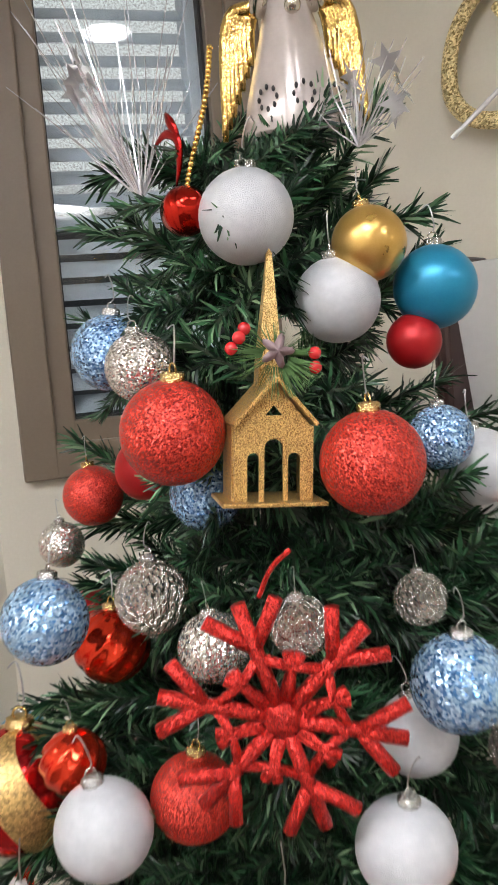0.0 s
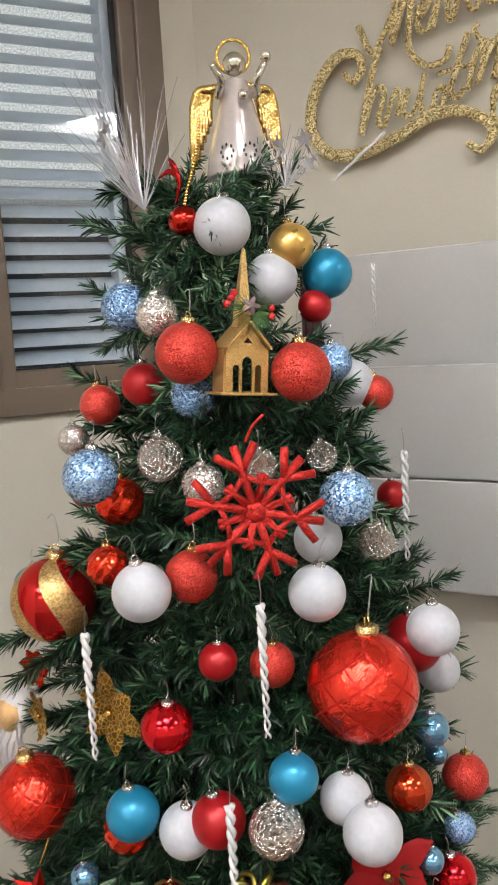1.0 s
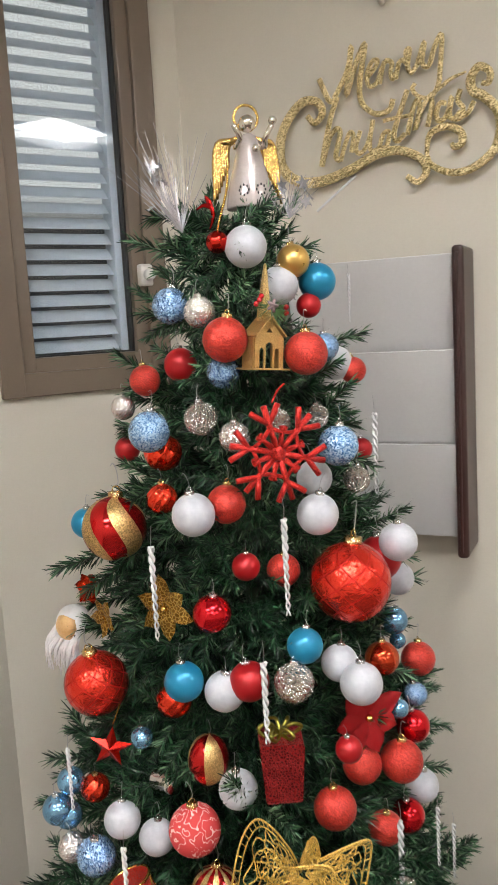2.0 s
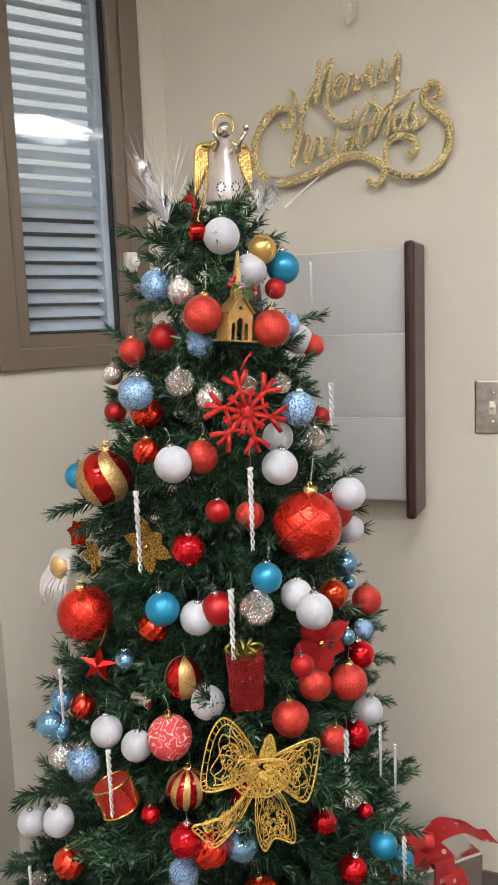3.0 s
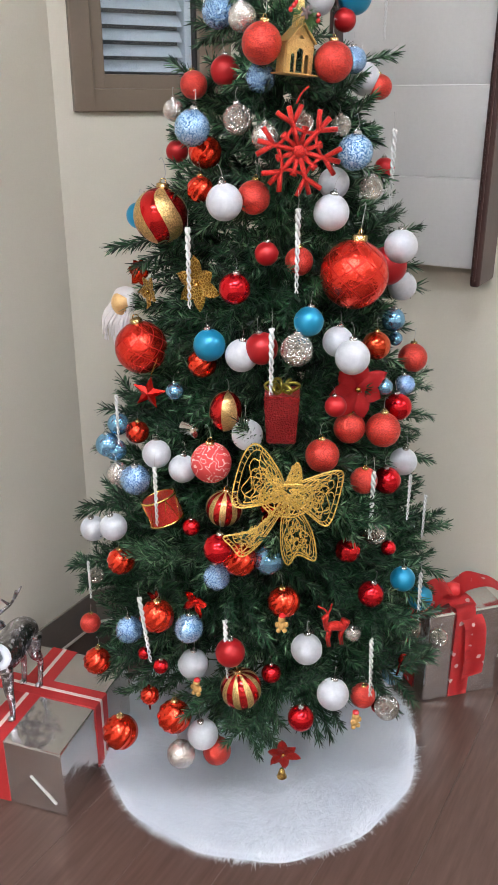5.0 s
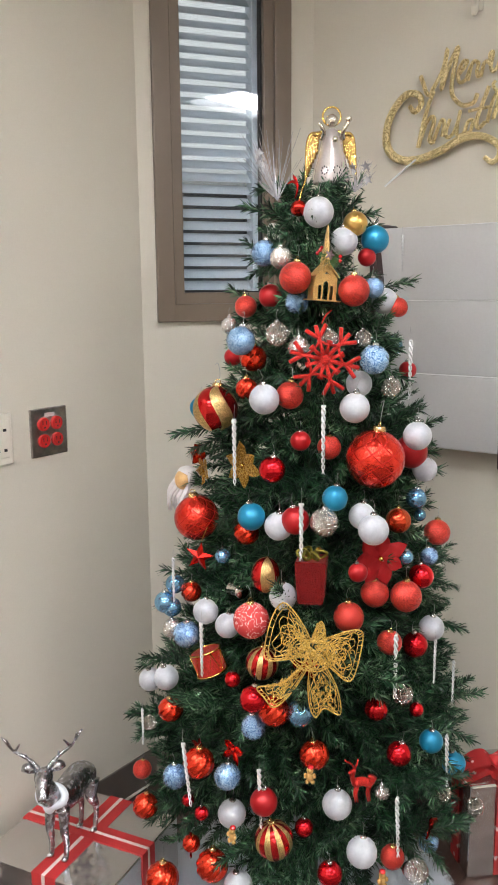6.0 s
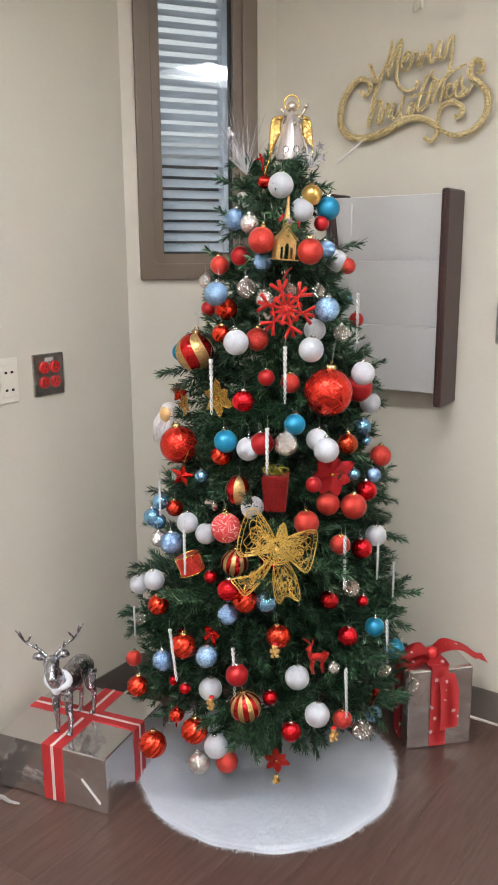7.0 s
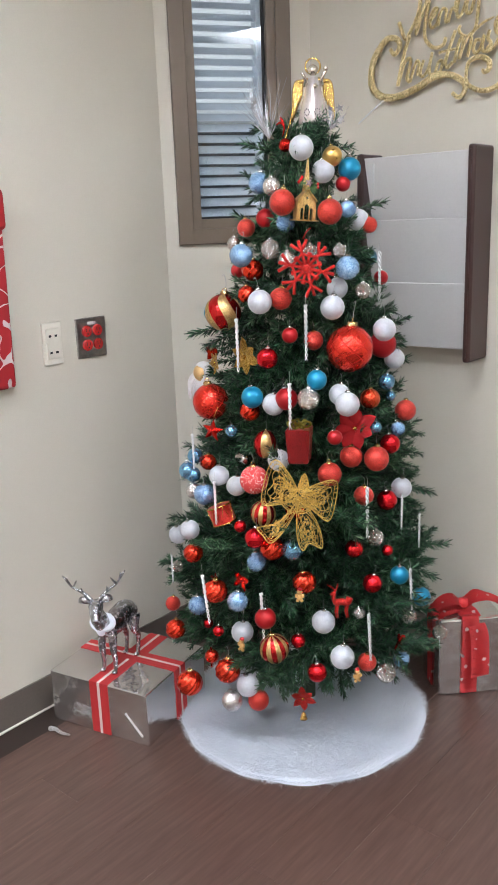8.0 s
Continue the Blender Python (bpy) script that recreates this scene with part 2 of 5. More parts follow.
win = thing("window_1", None, None, WIN, kind="structure", label="narrow window with a brown painted metal frame and grey slats behind the glass", category="window")
part("window_casing", rim(0.038, 0.402, 1.26, 2.14, 0.046, -0.016, 0.0), FRAME, win)
part("window_frame", rim(0.064, 0.376, 1.287, 2.113, 0.047, -0.006, 0.05), FRAME, win)
part("gasket", rim(0.107, 0.331, 1.331, 2.069, 0.006, 0.008, 0.03, 0.0), BLACK, win)
GLASS, gnt, gp = nodes_of("window_glass")
gp.inputs["Base Color"].default_value = (0.93, 0.96, 0.97, 1)
gp.inputs["Roughness"].default_value, gp.inputs["Transmission Weight"].default_value, gp.inputs["IOR"].default_value = 0.01, 1.0, 1.52
pane = part("pane", box(0.108, 0.33, 0.016, 0.021, 1.334, 2.066), GLASS, win, "clear window glass")
pane.visible_shadow = False
# strip of the inner channel beside the slats
part("channel", box(0.309, 0.325, 0.03, 0.075, 1.337, 2.065, 0.002), SLAT, win, "grey metal side channel")
slat_me = None
for k in range(24):
    z = 1.352 + k * 0.0305
    if slat_me is None:
        b = bmesh.new()
        prof = [(-0.012, -0.0115), (-0.0045, -0.0032), (0.0035, 0.005), (0.012, 0.0115)]
        cols = []
        for x in (0.108, 0.311):
            cols.append([[b.verts.new((x, 0.055 + y, h + dz)) for y, h in prof] for dz in (0.0, 0.0012)])
        for i in range(3):
            for s in (0, 1):
                b.faces.new((cols[0][s][i], cols[0][s][i + 1], cols[1][s][i + 1], cols[1][s][i]))
        for i in (0, 3):
            b.faces.new((cols[0][0][i], cols[0][1][i], cols[1][1][i], cols[1][0][i]))
        slat_me = mesh_of(b, "slat", SLAT)
    ob = new("slat", slat_me)
    ob.parent = win
    ob.matrix_basis = Matrix.Translation((0, 0, z))
# daylight beyond the slats
OUT, ont, op_ = nodes_of("outside_light")
ov = coords(ont)
on = noise_tex(ont, ov, 300, 5, 0.75)
osep = ont.nodes.new("ShaderNodeSeparateXYZ")
link(ont, ov, osep.inputs[0])
up = ramp(ont, mathn(ont, "SUBTRACT", osep.outputs[2], 1.0), [(0.60, (0.02, 0.022, 0.025)), (0.68, (1, 1, 1))])
grains = ramp(ont, on, [(0.40, (0.34, 0.36, 0.37)), (0.56, (0.95, 1.0, 1.0))])
omx = ont.nodes.new("ShaderNodeMix")
omx.data_type, omx.blend_type = "RGBA", "MULTIPLY"
omx.inputs["Factor"].default_value = 1.0
link(ont, up, omx.inputs["A"])
link(ont, grains, omx.inputs["B"])
link(ont, omx.outputs["Result"], op_.inputs["Emission Color"])
op_.inputs["Emission Strength"].default_value = 0.85
op_.inputs["Base Color"].default_value = (0.03, 0.03, 0.03, 1)
thing("backdrop", box(-0.3, 0.9, 0.16, 0.17, 0.9, 2.6), OUT, WIN, kind="structure", label="bright mottled daylight outside the window", category="backdrop")
latch = part("latch", box(-0.014, 0.014, -0.02, 0.0, -0.022, 0.022, 0.004), paint("latch_plastic", (0.62, 0.6, 0.56), (0.7, 0.68, 0.64), 0.4), win, "off-white plastic window latch", Matrix.Translation((0.352, -0.006, 1.487)))
part("latch_knob", moved(lathe([(0, -0.004), (0.010, -0.004), (0.012, 0), (0.012, 0.008), (0.009, 0.011), (0, 0.011)], 16), Matrix.Translation((0.003, -0.02, 0)) @ Matrix.Rotation(math.pi / 2, 4, "X")), CEIL, latch, smooth=True)

# ---- ceiling light panels ----
LIT = glow("light_panel", (0.95, 0.962, 1.0), PANEL_POWER)
TRIM = paint("light_trim", (0.7, 0.7, 0.68), (0.78, 0.78, 0.76), 0.4)
first = None
# the last three panels are unseen, added to brighten west wall and tree front
for cx, cy in ((2.1, 0.44), (0.48, -0.34), (2.88, -1.18), (1.26, -1.96), (-0.28, -1.1), (0.1, -2.75), (2.4, -2.7)):
    m = Matrix.Translation((cx, cy, ZC)) @ Matrix.Rotation(radians(25.7), 4, "Z")
    if first is None:
        # hanging rim, 55 mm deep, added to keep grazing light off the wall tops
        b = box(-0.33, 0.33, -0.22, -0.2, -0.055, 0, 0.002)
        box(-0.33, 0.33, 0.2, 0.22, -0.055, 0, 0.002, bm=b)
        box(-0.33, -0.31, -0.2, 0.2, -0.055, 0, 0.002, bm=b)
        box(0.31, 0.33, -0.2, 0.2, -0.055, 0, 0.002, bm=b)
        first = thing("ceiling_light", b, TRIM, m, "lit white ceiling light panel with an added light-cutting rim", "ceiling light", "ceiling lights")
        part("diffuser", box(-0.31, 0.31, -0.2, 0.2, -0.007, -0.003), LIT, first, "glowing diffuser")
    else:
        copy_thing(first, m)
# small round downlight near the window
dl = thing("downlight", tube([(0.085 * math.cos(a), 0.085 * math.sin(a), 0) for a in np.linspace(0, 2 * math.pi, 33)[:-1]], 0.009, 8, closed=True), TRIM, Matrix.Translation((0.74, 0.29, ZC - 0.002)), "small round lit ceiling downlight with white rim", "ceiling light", smooth=True)
part("diffuser", lathe([(0, -0.004), (0.08, -0.004), (0.082, -0.001), (0, -0.001)], 32), LIT, dl, "glowing diffuser")

# ---- the tree ----
TX, TY = -0.158, 0.622          # foot of the tree's axis


def spot(z, deg, r):
    return Vector((TX + r * math.cos(radians(deg)), TY + r * math.sin(radians(deg)), z))


HUNG = []       # places and radii of the hung things, which twigs leave free

# height, bearing, distance from the axis, size of each bauble
PEARL = [
    (0.898, -87, 0.131, 0.054), (0.762, -82, 0.134, 0.053), (0.683, -122, 0.186, 0.050), (0.703, -132, 0.222, 0.051),
    (0.551, -139, 0.304, 0.051), (0.507, -153, 0.353, 0.050), (0.905, -22, 0.190, 0.056), (0.921, -20, 0.150, 0.050),
    (0.656, 32, 0.242, 0.052), (0.318, -104, 0.216, 0.056), (0.196, -93, 0.242, 0.057), (0.367, -42, 0.185, 0.057),
    (0.291, -33, 0.231, 0.058), (1.477, -48, 0.043, 0.056), (1.426, 20, 0.056, 0.053), (1.314, 38, 0.136, 0.050),
    (1.160, 7, 0.095, 0.050), (1.064, 14, 0.206, 0.054), (0.981, 39, 0.224, 0.050), (1.139, -96, 0.145, 0.056),
    (1.121, -19, 0.122, 0.056),
]
RED_GLITTER = [
    (0.850, 38, 0.252, 0.053), (0.770, -12, 0.165, 0.054), (0.761, 2, 0.206, 0.060), (0.737, -34, 0.170, 0.057),
    (0.672, -6, 0.188, 0.048), (0.339, -141, 0.361, 0.040), (0.155, -88, 0.227, 0.053), (0.268, -18, 0.244, 0.046),
    (1.358, -77, 0.102, 0.058), (1.334, -18, 0.113, 0.057), (1.305, -163, 0.141, 0.044), (1.302, 36, 0.161, 0.038),
    (1.143, -85, 0.096, 0.052), (1.042, -35, 0.078, 0.046),
]
RED_MATT = [
    (0.913, -72, 0.130, 0.053), (0.835, -34, 0.205, 0.035), (0.390, -80, 0.232, 0.052), (1.325, -159, 0.087, 0.047),
    (1.397, 37, 0.100, 0.035), (1.201, -177, 0.193, 0.038), (1.174, 57, 0.209, 0.036), (1.058, -72, 0.096, 0.038),
    (1.017, 39, 0.195, 0.067),
]
RED_SHINY = [
    (1.009, -89, 0.145, 0.050), (0.596, -106, 0.205, 0.031), (0.786, 17, 0.219, 0.049), (0.636, 21, 0.209, 0.051),
    (0.597, -84, 0.240, 0.050), (0.326, -121, 0.277, 0.025), (0.327, -110, 0.271, 0.028), (0.521, 9, 0.224, 0.028),
    (0.454, -7, 0.218, 0.048), (0.312, -62, 0.175, 0.036), (0.224, -9, 0.252, 0.024), (0.264, -49, 0.242, 0.047),
]
RED_RIBBED = [
    (0.869, -123, 0.143, 0.049), (0.721, -148, 0.252, 0.042), (0.505, -130, 0.299, 0.050), (0.562, -78, 0.203, 0.058),
    (0.437, -110, 0.275, 0.060), (0.299, -130, 0.356, 0.051), (0.243, -117, 0.279, 0.035), (0.227, -104, 0.266, 0.062),
    (0.176, -119, 0.339, 0.066), (0.476, -56, 0.191, 0.055), (1.205, -148, 0.119, 0.052), (1.153, -121, 0.142, 0.041),
]
TEAL = [
    (0.913, -106, 0.156, 0.053), (0.961, -42, 0.150, 0.047), (0.459, 10, 0.254, 0.047), (0.363, 30, 0.295, 0.050),
    (1.430, 40, 0.116, 0.053), (1.096, -167, 0.251, 0.046),
]
BLUE_GLITTER = [
    (0.652, -135, 0.260, 0.055), (0.812, 29, 0.232, 0.036), (0.522, -89, 0.211, 0.047), (0.368, -126, 0.296, 0.051),
    (1.406, -141, 0.096, 0.050), (1.339, 17, 0.115, 0.039), (1.314, -96, 0.052, 0.045),
]
BLUE_CUT = [
    (0.415, -100, 0.239, 0.052), (0.195, 24, 0.248, 0.043), (1.243, -124, 0.150, 0.055), (1.209, -4, 0.138, 0.055),
]
BLUE_SHINY = [
    (0.818, -130, 0.187, 0.031), (0.739, -147, 0.285, 0.040), (0.701, -146, 0.306, 0.045), (0.690, -146, 0.292, 0.040),
    (0.930, 29, 0.203, 0.041), (0.891, 34, 0.213, 0.025), (0.838, 2, 0.204, 0.028), (0.558, -64, 0.190, 0.050),
    (1.223, 68, 0.198, 0.041),
]
SILVER_GLITTER = [
    (0.652, -142, 0.289, 0.042), (0.152, -100, 0.269, 0.053), (0.381, -16, 0.206, 0.030), (1.395, -104, 0.084, 0.042),
    (1.267, -164, 0.177, 0.035), (1.230, -77, 0.081, 0.042),
]
SILVER_SHINY = [
    (0.919, -50, 0.160, 0.052), (0.560, 2, 0.204, 0.042), (0.445, -141, 0.343, 0.031), (0.342, 14, 0.274, 0.040),
    (0.250, 34, 0.347, 0.039), (0.241, -11, 0.277, 0.047), (1.255, -108, 0.088, 0.046), (1.249, -42, 0.103, 0.034),
    (1.246, 6, 0.104, 0.032), (1.153, 16, 0.152, 0.038),
]

# ---- baubles ----
CAP_SILVER = foil("cap_silver", (0.75, 0.74, 0.72), 0.22, 0.002, 30)
CAP_GOLD = foil("cap_gold", (0.85, 0.62, 0.28), 0.22, 0.002, 30)
WIRE = foil("hook_wire", (0.5, 0.5, 0.5), 0.3)


def sphere(sides=36, rings=20, wob=None, squash=1.0):
    prof = [(0.5 * math.sin(math.pi * i / rings), 0.5 * squash * math.cos(math.pi * i / rings)) for i in range(rings + 1)]
    return lathe(prof, sides, wob=wob)


def bauble(name, material, label, rows, group, cap=CAP_SILVER, bm=None, turn=None):
    """Hung balls of one kind: ball, crimped cap, wire loop and hook, built once and copied."""
    made = None
    rnd = random.Random(name)
    for z, deg, r, d in rows:
        HUNG.append((spot(z, deg, r), d * 0.5))
        m = Matrix.Translation(spot(z, deg, r)) @ pose(0, 0, 0, rnd.uniform(-9, 9), rnd.uniform(-9, 9), rnd.uniform(0, 360) if turn is None else turn)
        if made is None:
            made = thing(name, bm or sphere(), material, m @ Matrix.Scale(d, 4), label, "bauble", group, smooth=True)
            first_size = d
            part("cap", lathe([(0.105, 0.475), (0.11, 0.49), (0.108, 0.56), (0.085, 0.575), (0, 0.578)], 20, wob=lambda a, t: 1 + 0.06 * math.cos(10 * a)), cap, made, smooth=True)
            part("loop", tube([(0.055 * math.cos(a), 0, 0.60 + 0.055 * math.sin(a)) for a in np.linspace(-0.6, 3.74, 12)], 0.011, 6), cap, made, smooth=True)
            part("hook", tube(spline([(0, 0.01, 0.65), (0.03, 0, 0.72), (0.0, 0.02, 0.9), (-0.05, 0.04, 1.0), (-0.1, 0.0, 0.96)], 5), 0.008, 5), WIRE, made)
        else:
            copy_thing(made, m @ Matrix.Scale(d / first_size, 4))
    return made


def pearl_white():
    m, nt, p = nodes_of("pearl_white")
    v = coords(nt)
    n = noise_tex(nt, v, 8, 3)
    link(nt, ramp(nt, n, [(0.3, (0.46, 0.475, 0.51)), (0.7, (0.54, 0.55, 0.58))]), p.inputs["Base Color"])
    p.inputs["Roughness"].default_value = 0.34
    p.inputs["Coat Weight"].default_value, p.inputs["Coat Roughness"].default_value = 0.25, 0.3
    p.inputs["Sheen Weight"].default_value = 0.1
    bump(nt, p, noise_tex(nt, v, 90, 2), 0.25, 0.01)
    return m


bauble("pearl_bauble", pearl_white(), "white pearl frosted bauble with a silver cap", PEARL, "white baubles on the tree")
bauble("glitter_bauble", glitter("red_glitter", (0.24, 0.007, 0.007), (0.80, 0.075, 0.05), 70, 0.36, 0.5, 0.42), "red bauble covered in fine glitter", RED_GLITTER, "red glitter baubles", CAP_GOLD)
bauble("matt_bauble", paint("red_matt", (0.36, 0.008, 0.012), (0.44, 0.012, 0.016), 0.36, 0.4, 3, 30, 0), "matt satin red bauble", RED_MATT, "matt red baubles")
bauble("shiny_bauble", foil("red_shiny", (0.72, 0.014, 0.022), 0.12, metal=0.85), "shiny mirror-red bauble with a silver cap", RED_SHINY, "shiny red baubles")
rib = sphere(72, 24, wob=lambda a, t: 1 + 0.045 * math.cos(9 * a + 22 * t))
bauble("ribbed_bauble", foil("red_foil", (0.88, 0.06, 0.025), 0.13, 0, 9, 0.85), "shiny red bauble with swirling ribs", RED_RIBBED, "ribbed red baubles", CAP_GOLD, rib)
melon = sphere(72, 20, wob=lambda a, t: 1 + 0.06 * abs(math.cos(5 * a)) - 0.03)
bauble("melon_bauble", foil("red_melon", (0.74, 0.02, 0.025), 0.14, 0, 9, 0.85), "shiny red bauble with deep upright lobes", [(0.539, -13, 0.177, 0.044)], "ribbed red baubles", CAP_SILVER, melon)
bauble("teal_bauble", paint("teal_satin", (0.012, 0.21, 0.37), (0.018, 0.26, 0.44), 0.32, 0.35, 3, 40, 0), "satin turquoise blue bauble", TEAL, "turquoise baubles")
bauble("blue_glitter_bauble", glitter("blue_glitter", (0.05, 0.16, 0.38), (0.44, 0.66, 0.92), 38, 0.26, 0.65, 0.6), "pale blue bauble covered in coarse glitter", BLUE_GLITTER, "blue glitter baubles")
bauble("cut_bauble", glitter("blue_cut", (0.08, 0.23, 0.48), (0.50, 0.72, 0.94), 32, 0.22, 0.6, 0.4), "pale blue bauble with faceted icy sparkle", BLUE_CUT, "blue faceted baubles")
bauble("blue_bauble", foil("blue_shiny", (0.22, 0.46, 0.68), 0.14, metal=0.8), "shiny pale blue mirror bauble", BLUE_SHINY, "shiny blue baubles")
bauble("sequin_bauble", glitter("silver_sequin", (0.34, 0.30, 0.28), (1.0, 0.95, 0.90), 42, 0.2, 0.85, 0.5), "silver bauble with a beaded sequin surface", SILVER_GLITTER, "silver sequin baubles")
# low dark stop: blotches in the silver colour stand for dark reflections
bauble("mercury_bauble", foil("silver_mercury", (0.92, 0.87, 0.81), 0.1, 0.012, 12, 1.0, 0.35), "silver mercury-glass bauble with a crackled shine and painted-in dark reflections", SILVER_SHINY, "silver mirror baubles")
bauble("gold_bauble", paint("gold_satin", (0.62, 0.38, 0.10), (0.72, 0.46, 0.15), 0.3, 0.8, 3, 40, 0), "satin gold bauble with gold cap", [(1.458, 24, 0.077, 0.046)], "", CAP_GOLD)
bauble("candy_bauble", striped("candy_swirl", 4, 5.5), "large red bauble with swirled gold glitter bands", [(1.107, -144, 0.194, 0.090)], "striped baubles", CAP_GOLD, turn=40)
bauble("candy_bauble", striped("candy_stripe", 9, 0.0), "red bauble with gold glitter stripes from cap to base", [(0.631, -93, 0.165, 0.064), (0.308, -76, 0.221, 0.074)], "striped baubles", CAP_GOLD)
bauble("candy_bauble", striped("candy_wide", 3, 0.6), "oval dark red bauble with broad gold glitter bands", [(0.794, -102, 0.130, 0.056)], "striped baubles", CAP_GOLD, sphere(squash=1.25))
bauble("orange_bauble", striped("orange_gold", 2, 0.0, (0.62, 0.06, 0.02), (0.7, 0.12, 0.04)), "orange-red bauble with thin gold cross bands", [(0.902, 7, 0.180, 0.048)], "", CAP_GOLD)


def diamond_red():
    """Mirror red with a lattice of dark glitter lines."""
    m, nt, p = nodes_of("red_diamond")
    v = coords(nt)
    s = nt.nodes.new("ShaderNodeSeparateXYZ")
    link(nt, v, s.inputs[0])
    ang = mathn(nt, "MULTIPLY", mathn(nt, "ARCTAN2", s.outputs[1], s.outputs[0]), 4.0)
    h = mathn(nt, "MULTIPLY", s.outputs[2], 11.0)
    a = mathn(nt, "ABSOLUTE", mathn(nt, "SINE", mathn(nt, "ADD", ang, h)))
    b = mathn(nt, "ABSOLUTE", mathn(nt, "SINE", mathn(nt, "SUBTRACT", ang, h)))
    near = mathn(nt, "MINIMUM", a, b)
    link(nt, ramp(nt, near, [(0.10, (0.50, 0.020, 0.014)), (0.18, (0.78, 0.045, 0.025))]), p.inputs["Base Color"])
    link(nt, mathn(nt, "ADD", mathn(nt, "MULTIPLY", mathn(nt, "LESS_THAN", near, 0.13), 0.35), 0.1), p.inputs["Roughness"])
    p.inputs["Metallic"].default_value = 0.8
    bump(nt, p, noise_tex(nt, v, 12, 3), 0.3, 0.008)
    return m


bauble("large_bauble", diamond_red(), "large shiny red bauble with a faint diamond lattice", [(1.026, -9, 0.154, 0.109), (0.882, -147, 0.237, 0.092)], "large red baubles", CAP_GOLD, sphere(48, 28))
bauble("scroll_bauble", scroll_cloth("scroll_red", (0.62, 0.05, 0.05), (0.85, 0.6, 0.55), 5), "red bauble painted with pale leafy scrolls", [(0.711, -102, 0.167, 0.070)], "", CAP_GOLD)

# ---- special ornaments ----
def facing(z, deg, r, roll=0, pitch=0, yaw=0):
    """A pose on the tree whose -y looks outwards and x runs to the right."""
    return Matrix.Translation(spot(z, deg, r)) @ pose(0, 0, 0, pitch, roll, deg + 90 + yaw)


def keep_clear(z, deg, r, rad):
    HUNG.append((spot(z, deg, r), rad))


BERRY = paint("berry_red", (0.5, 0.012, 0.018), (0.58, 0.02, 0.025), 0.25, coat=0.4)
PINE = paint("moss_pick", (0.05, 0.12, 0.03), (0.10, 0.19, 0.06), 0.55)
GOLD_GLITTER = glitter("gold_glitter", (0.30, 0.17, 0.04), (0.95, 0.68, 0.30), 2200, 0.3, 0.8, 0.6)
PLUM = paint("cone_plum", (0.10, 0.05, 0.055), (0.42, 0.32, 0.34), 0.5, fine=120)
RED_SPARK = glitter("red_sparkle", (0.26, 0.005, 0.005), (0.75, 0.045, 0.035), 1500, 0.32, 0.6, 0.55)
GOLD_PAPER = glitter("gold_kraft", (0.22, 0.12, 0.035), (0.74, 0.48, 0.17), 2400, 0.4, 0.65, 0.55)
CLEAR, cnt, cp = nodes_of("clear_acrylic")
cp.inputs["Base Color"].default_value = (0.92, 0.93, 0.93, 1)
cp.inputs["Roughness"].default_value, cp.inputs["Transmission Weight"].default_value = 0.12, 0.45
GOLD_SHINY = foil("gold_shiny", (0.85, 0.56, 0.16), 0.16, 0.004, 60)
WHITE_CLOTH = paint("white_wool", (0.66, 0.64, 0.64), (0.78, 0.76, 0.76), 0.85, fine=300, relief=0.002)

# gold chapel
CH = facing(1.346, -47, 0.088, roll=5, yaw=10) @ Matrix.Scale(0.92, 4)
keep_clear(1.342, -47, 0.112, 0.045)
keep_clear(1.405, -47, 0.10, 0.03)
ch = thing("chapel_ornament", None, None, CH, "gold glitter chapel ornament with spire, berries and greenery", "ornament")
W, H, G, DEP = 0.046, 0.046, 0.069, 0.034


def front_wall(y0, y1):
    """Front with a gable, three arched openings and a small three-sided light, cut right through."""
    bm = bmesh.new()
    box(-W / 2, -0.0155, y0, y1, -0.03, 0.012, bm=bm)
    box(0.0155, W / 2, y0, y1, -0.03, 0.012, bm=bm)
    box(-0.0085, -0.0055, y0, y1, -0.03, 0.012, bm=bm)
    box(0.0055, 0.0085, y0, y1, -0.03, 0.012, bm=bm)
    for x0, x1, top in ((-0.0155, -0.0085, -0.002), (-0.0055, 0.0055, 0.006), (0.0085, 0.0155, -0.002)):
        mid, rr = (x0 + x1) / 2, (x1 - x0) / 2
        steps = [(mid - rr * math.cos(a), top - rr + rr * math.sin(a)) for a in np.linspace(0, math.pi, 9)]
        for (xa, za), (xb, zb) in zip(steps, steps[1:]):
            f = [(xa, za), (xb, zb), (xb, 0.012), (xa, 0.012)]
            lo = [bm.verts.new((x, y0, z)) for x, z in f]
            hi = [bm.verts.new((x, y1, z)) for x, z in f]
            bm.faces.new(lo)
            bm.faces.new(hi[::-1])
            for k in range(4):
                bm.faces.new((lo[k], lo[(k + 1) % 4], hi[(k + 1) % 4], hi[k]))
    # gable with a light
    tri = [(-W / 2, 0.012), (W / 2, 0.012), (0, 0.039)]
    hole = [(-0.005, 0.0195), (0.005, 0.0195), (0, 0.0255)]
    for k in range(3):
        a, b2, c, d = tri[k], tri[(k + 1) % 3], hole[(k + 1) % 3], hole[k]
        lo = [bm.verts.new((x, y0, z)) for x, z in (a, b2, c, d)]
        hi = [bm.verts.new((x, y1, z)) for x, z in (a, b2, c, d)]
        bm.faces.new(lo)
        bm.faces.new(hi[::-1])
        for i, j in ((0, 1), (2, 3)):
            bm.faces.new((lo[i], lo[j], hi[j], hi[i]))
    return bm


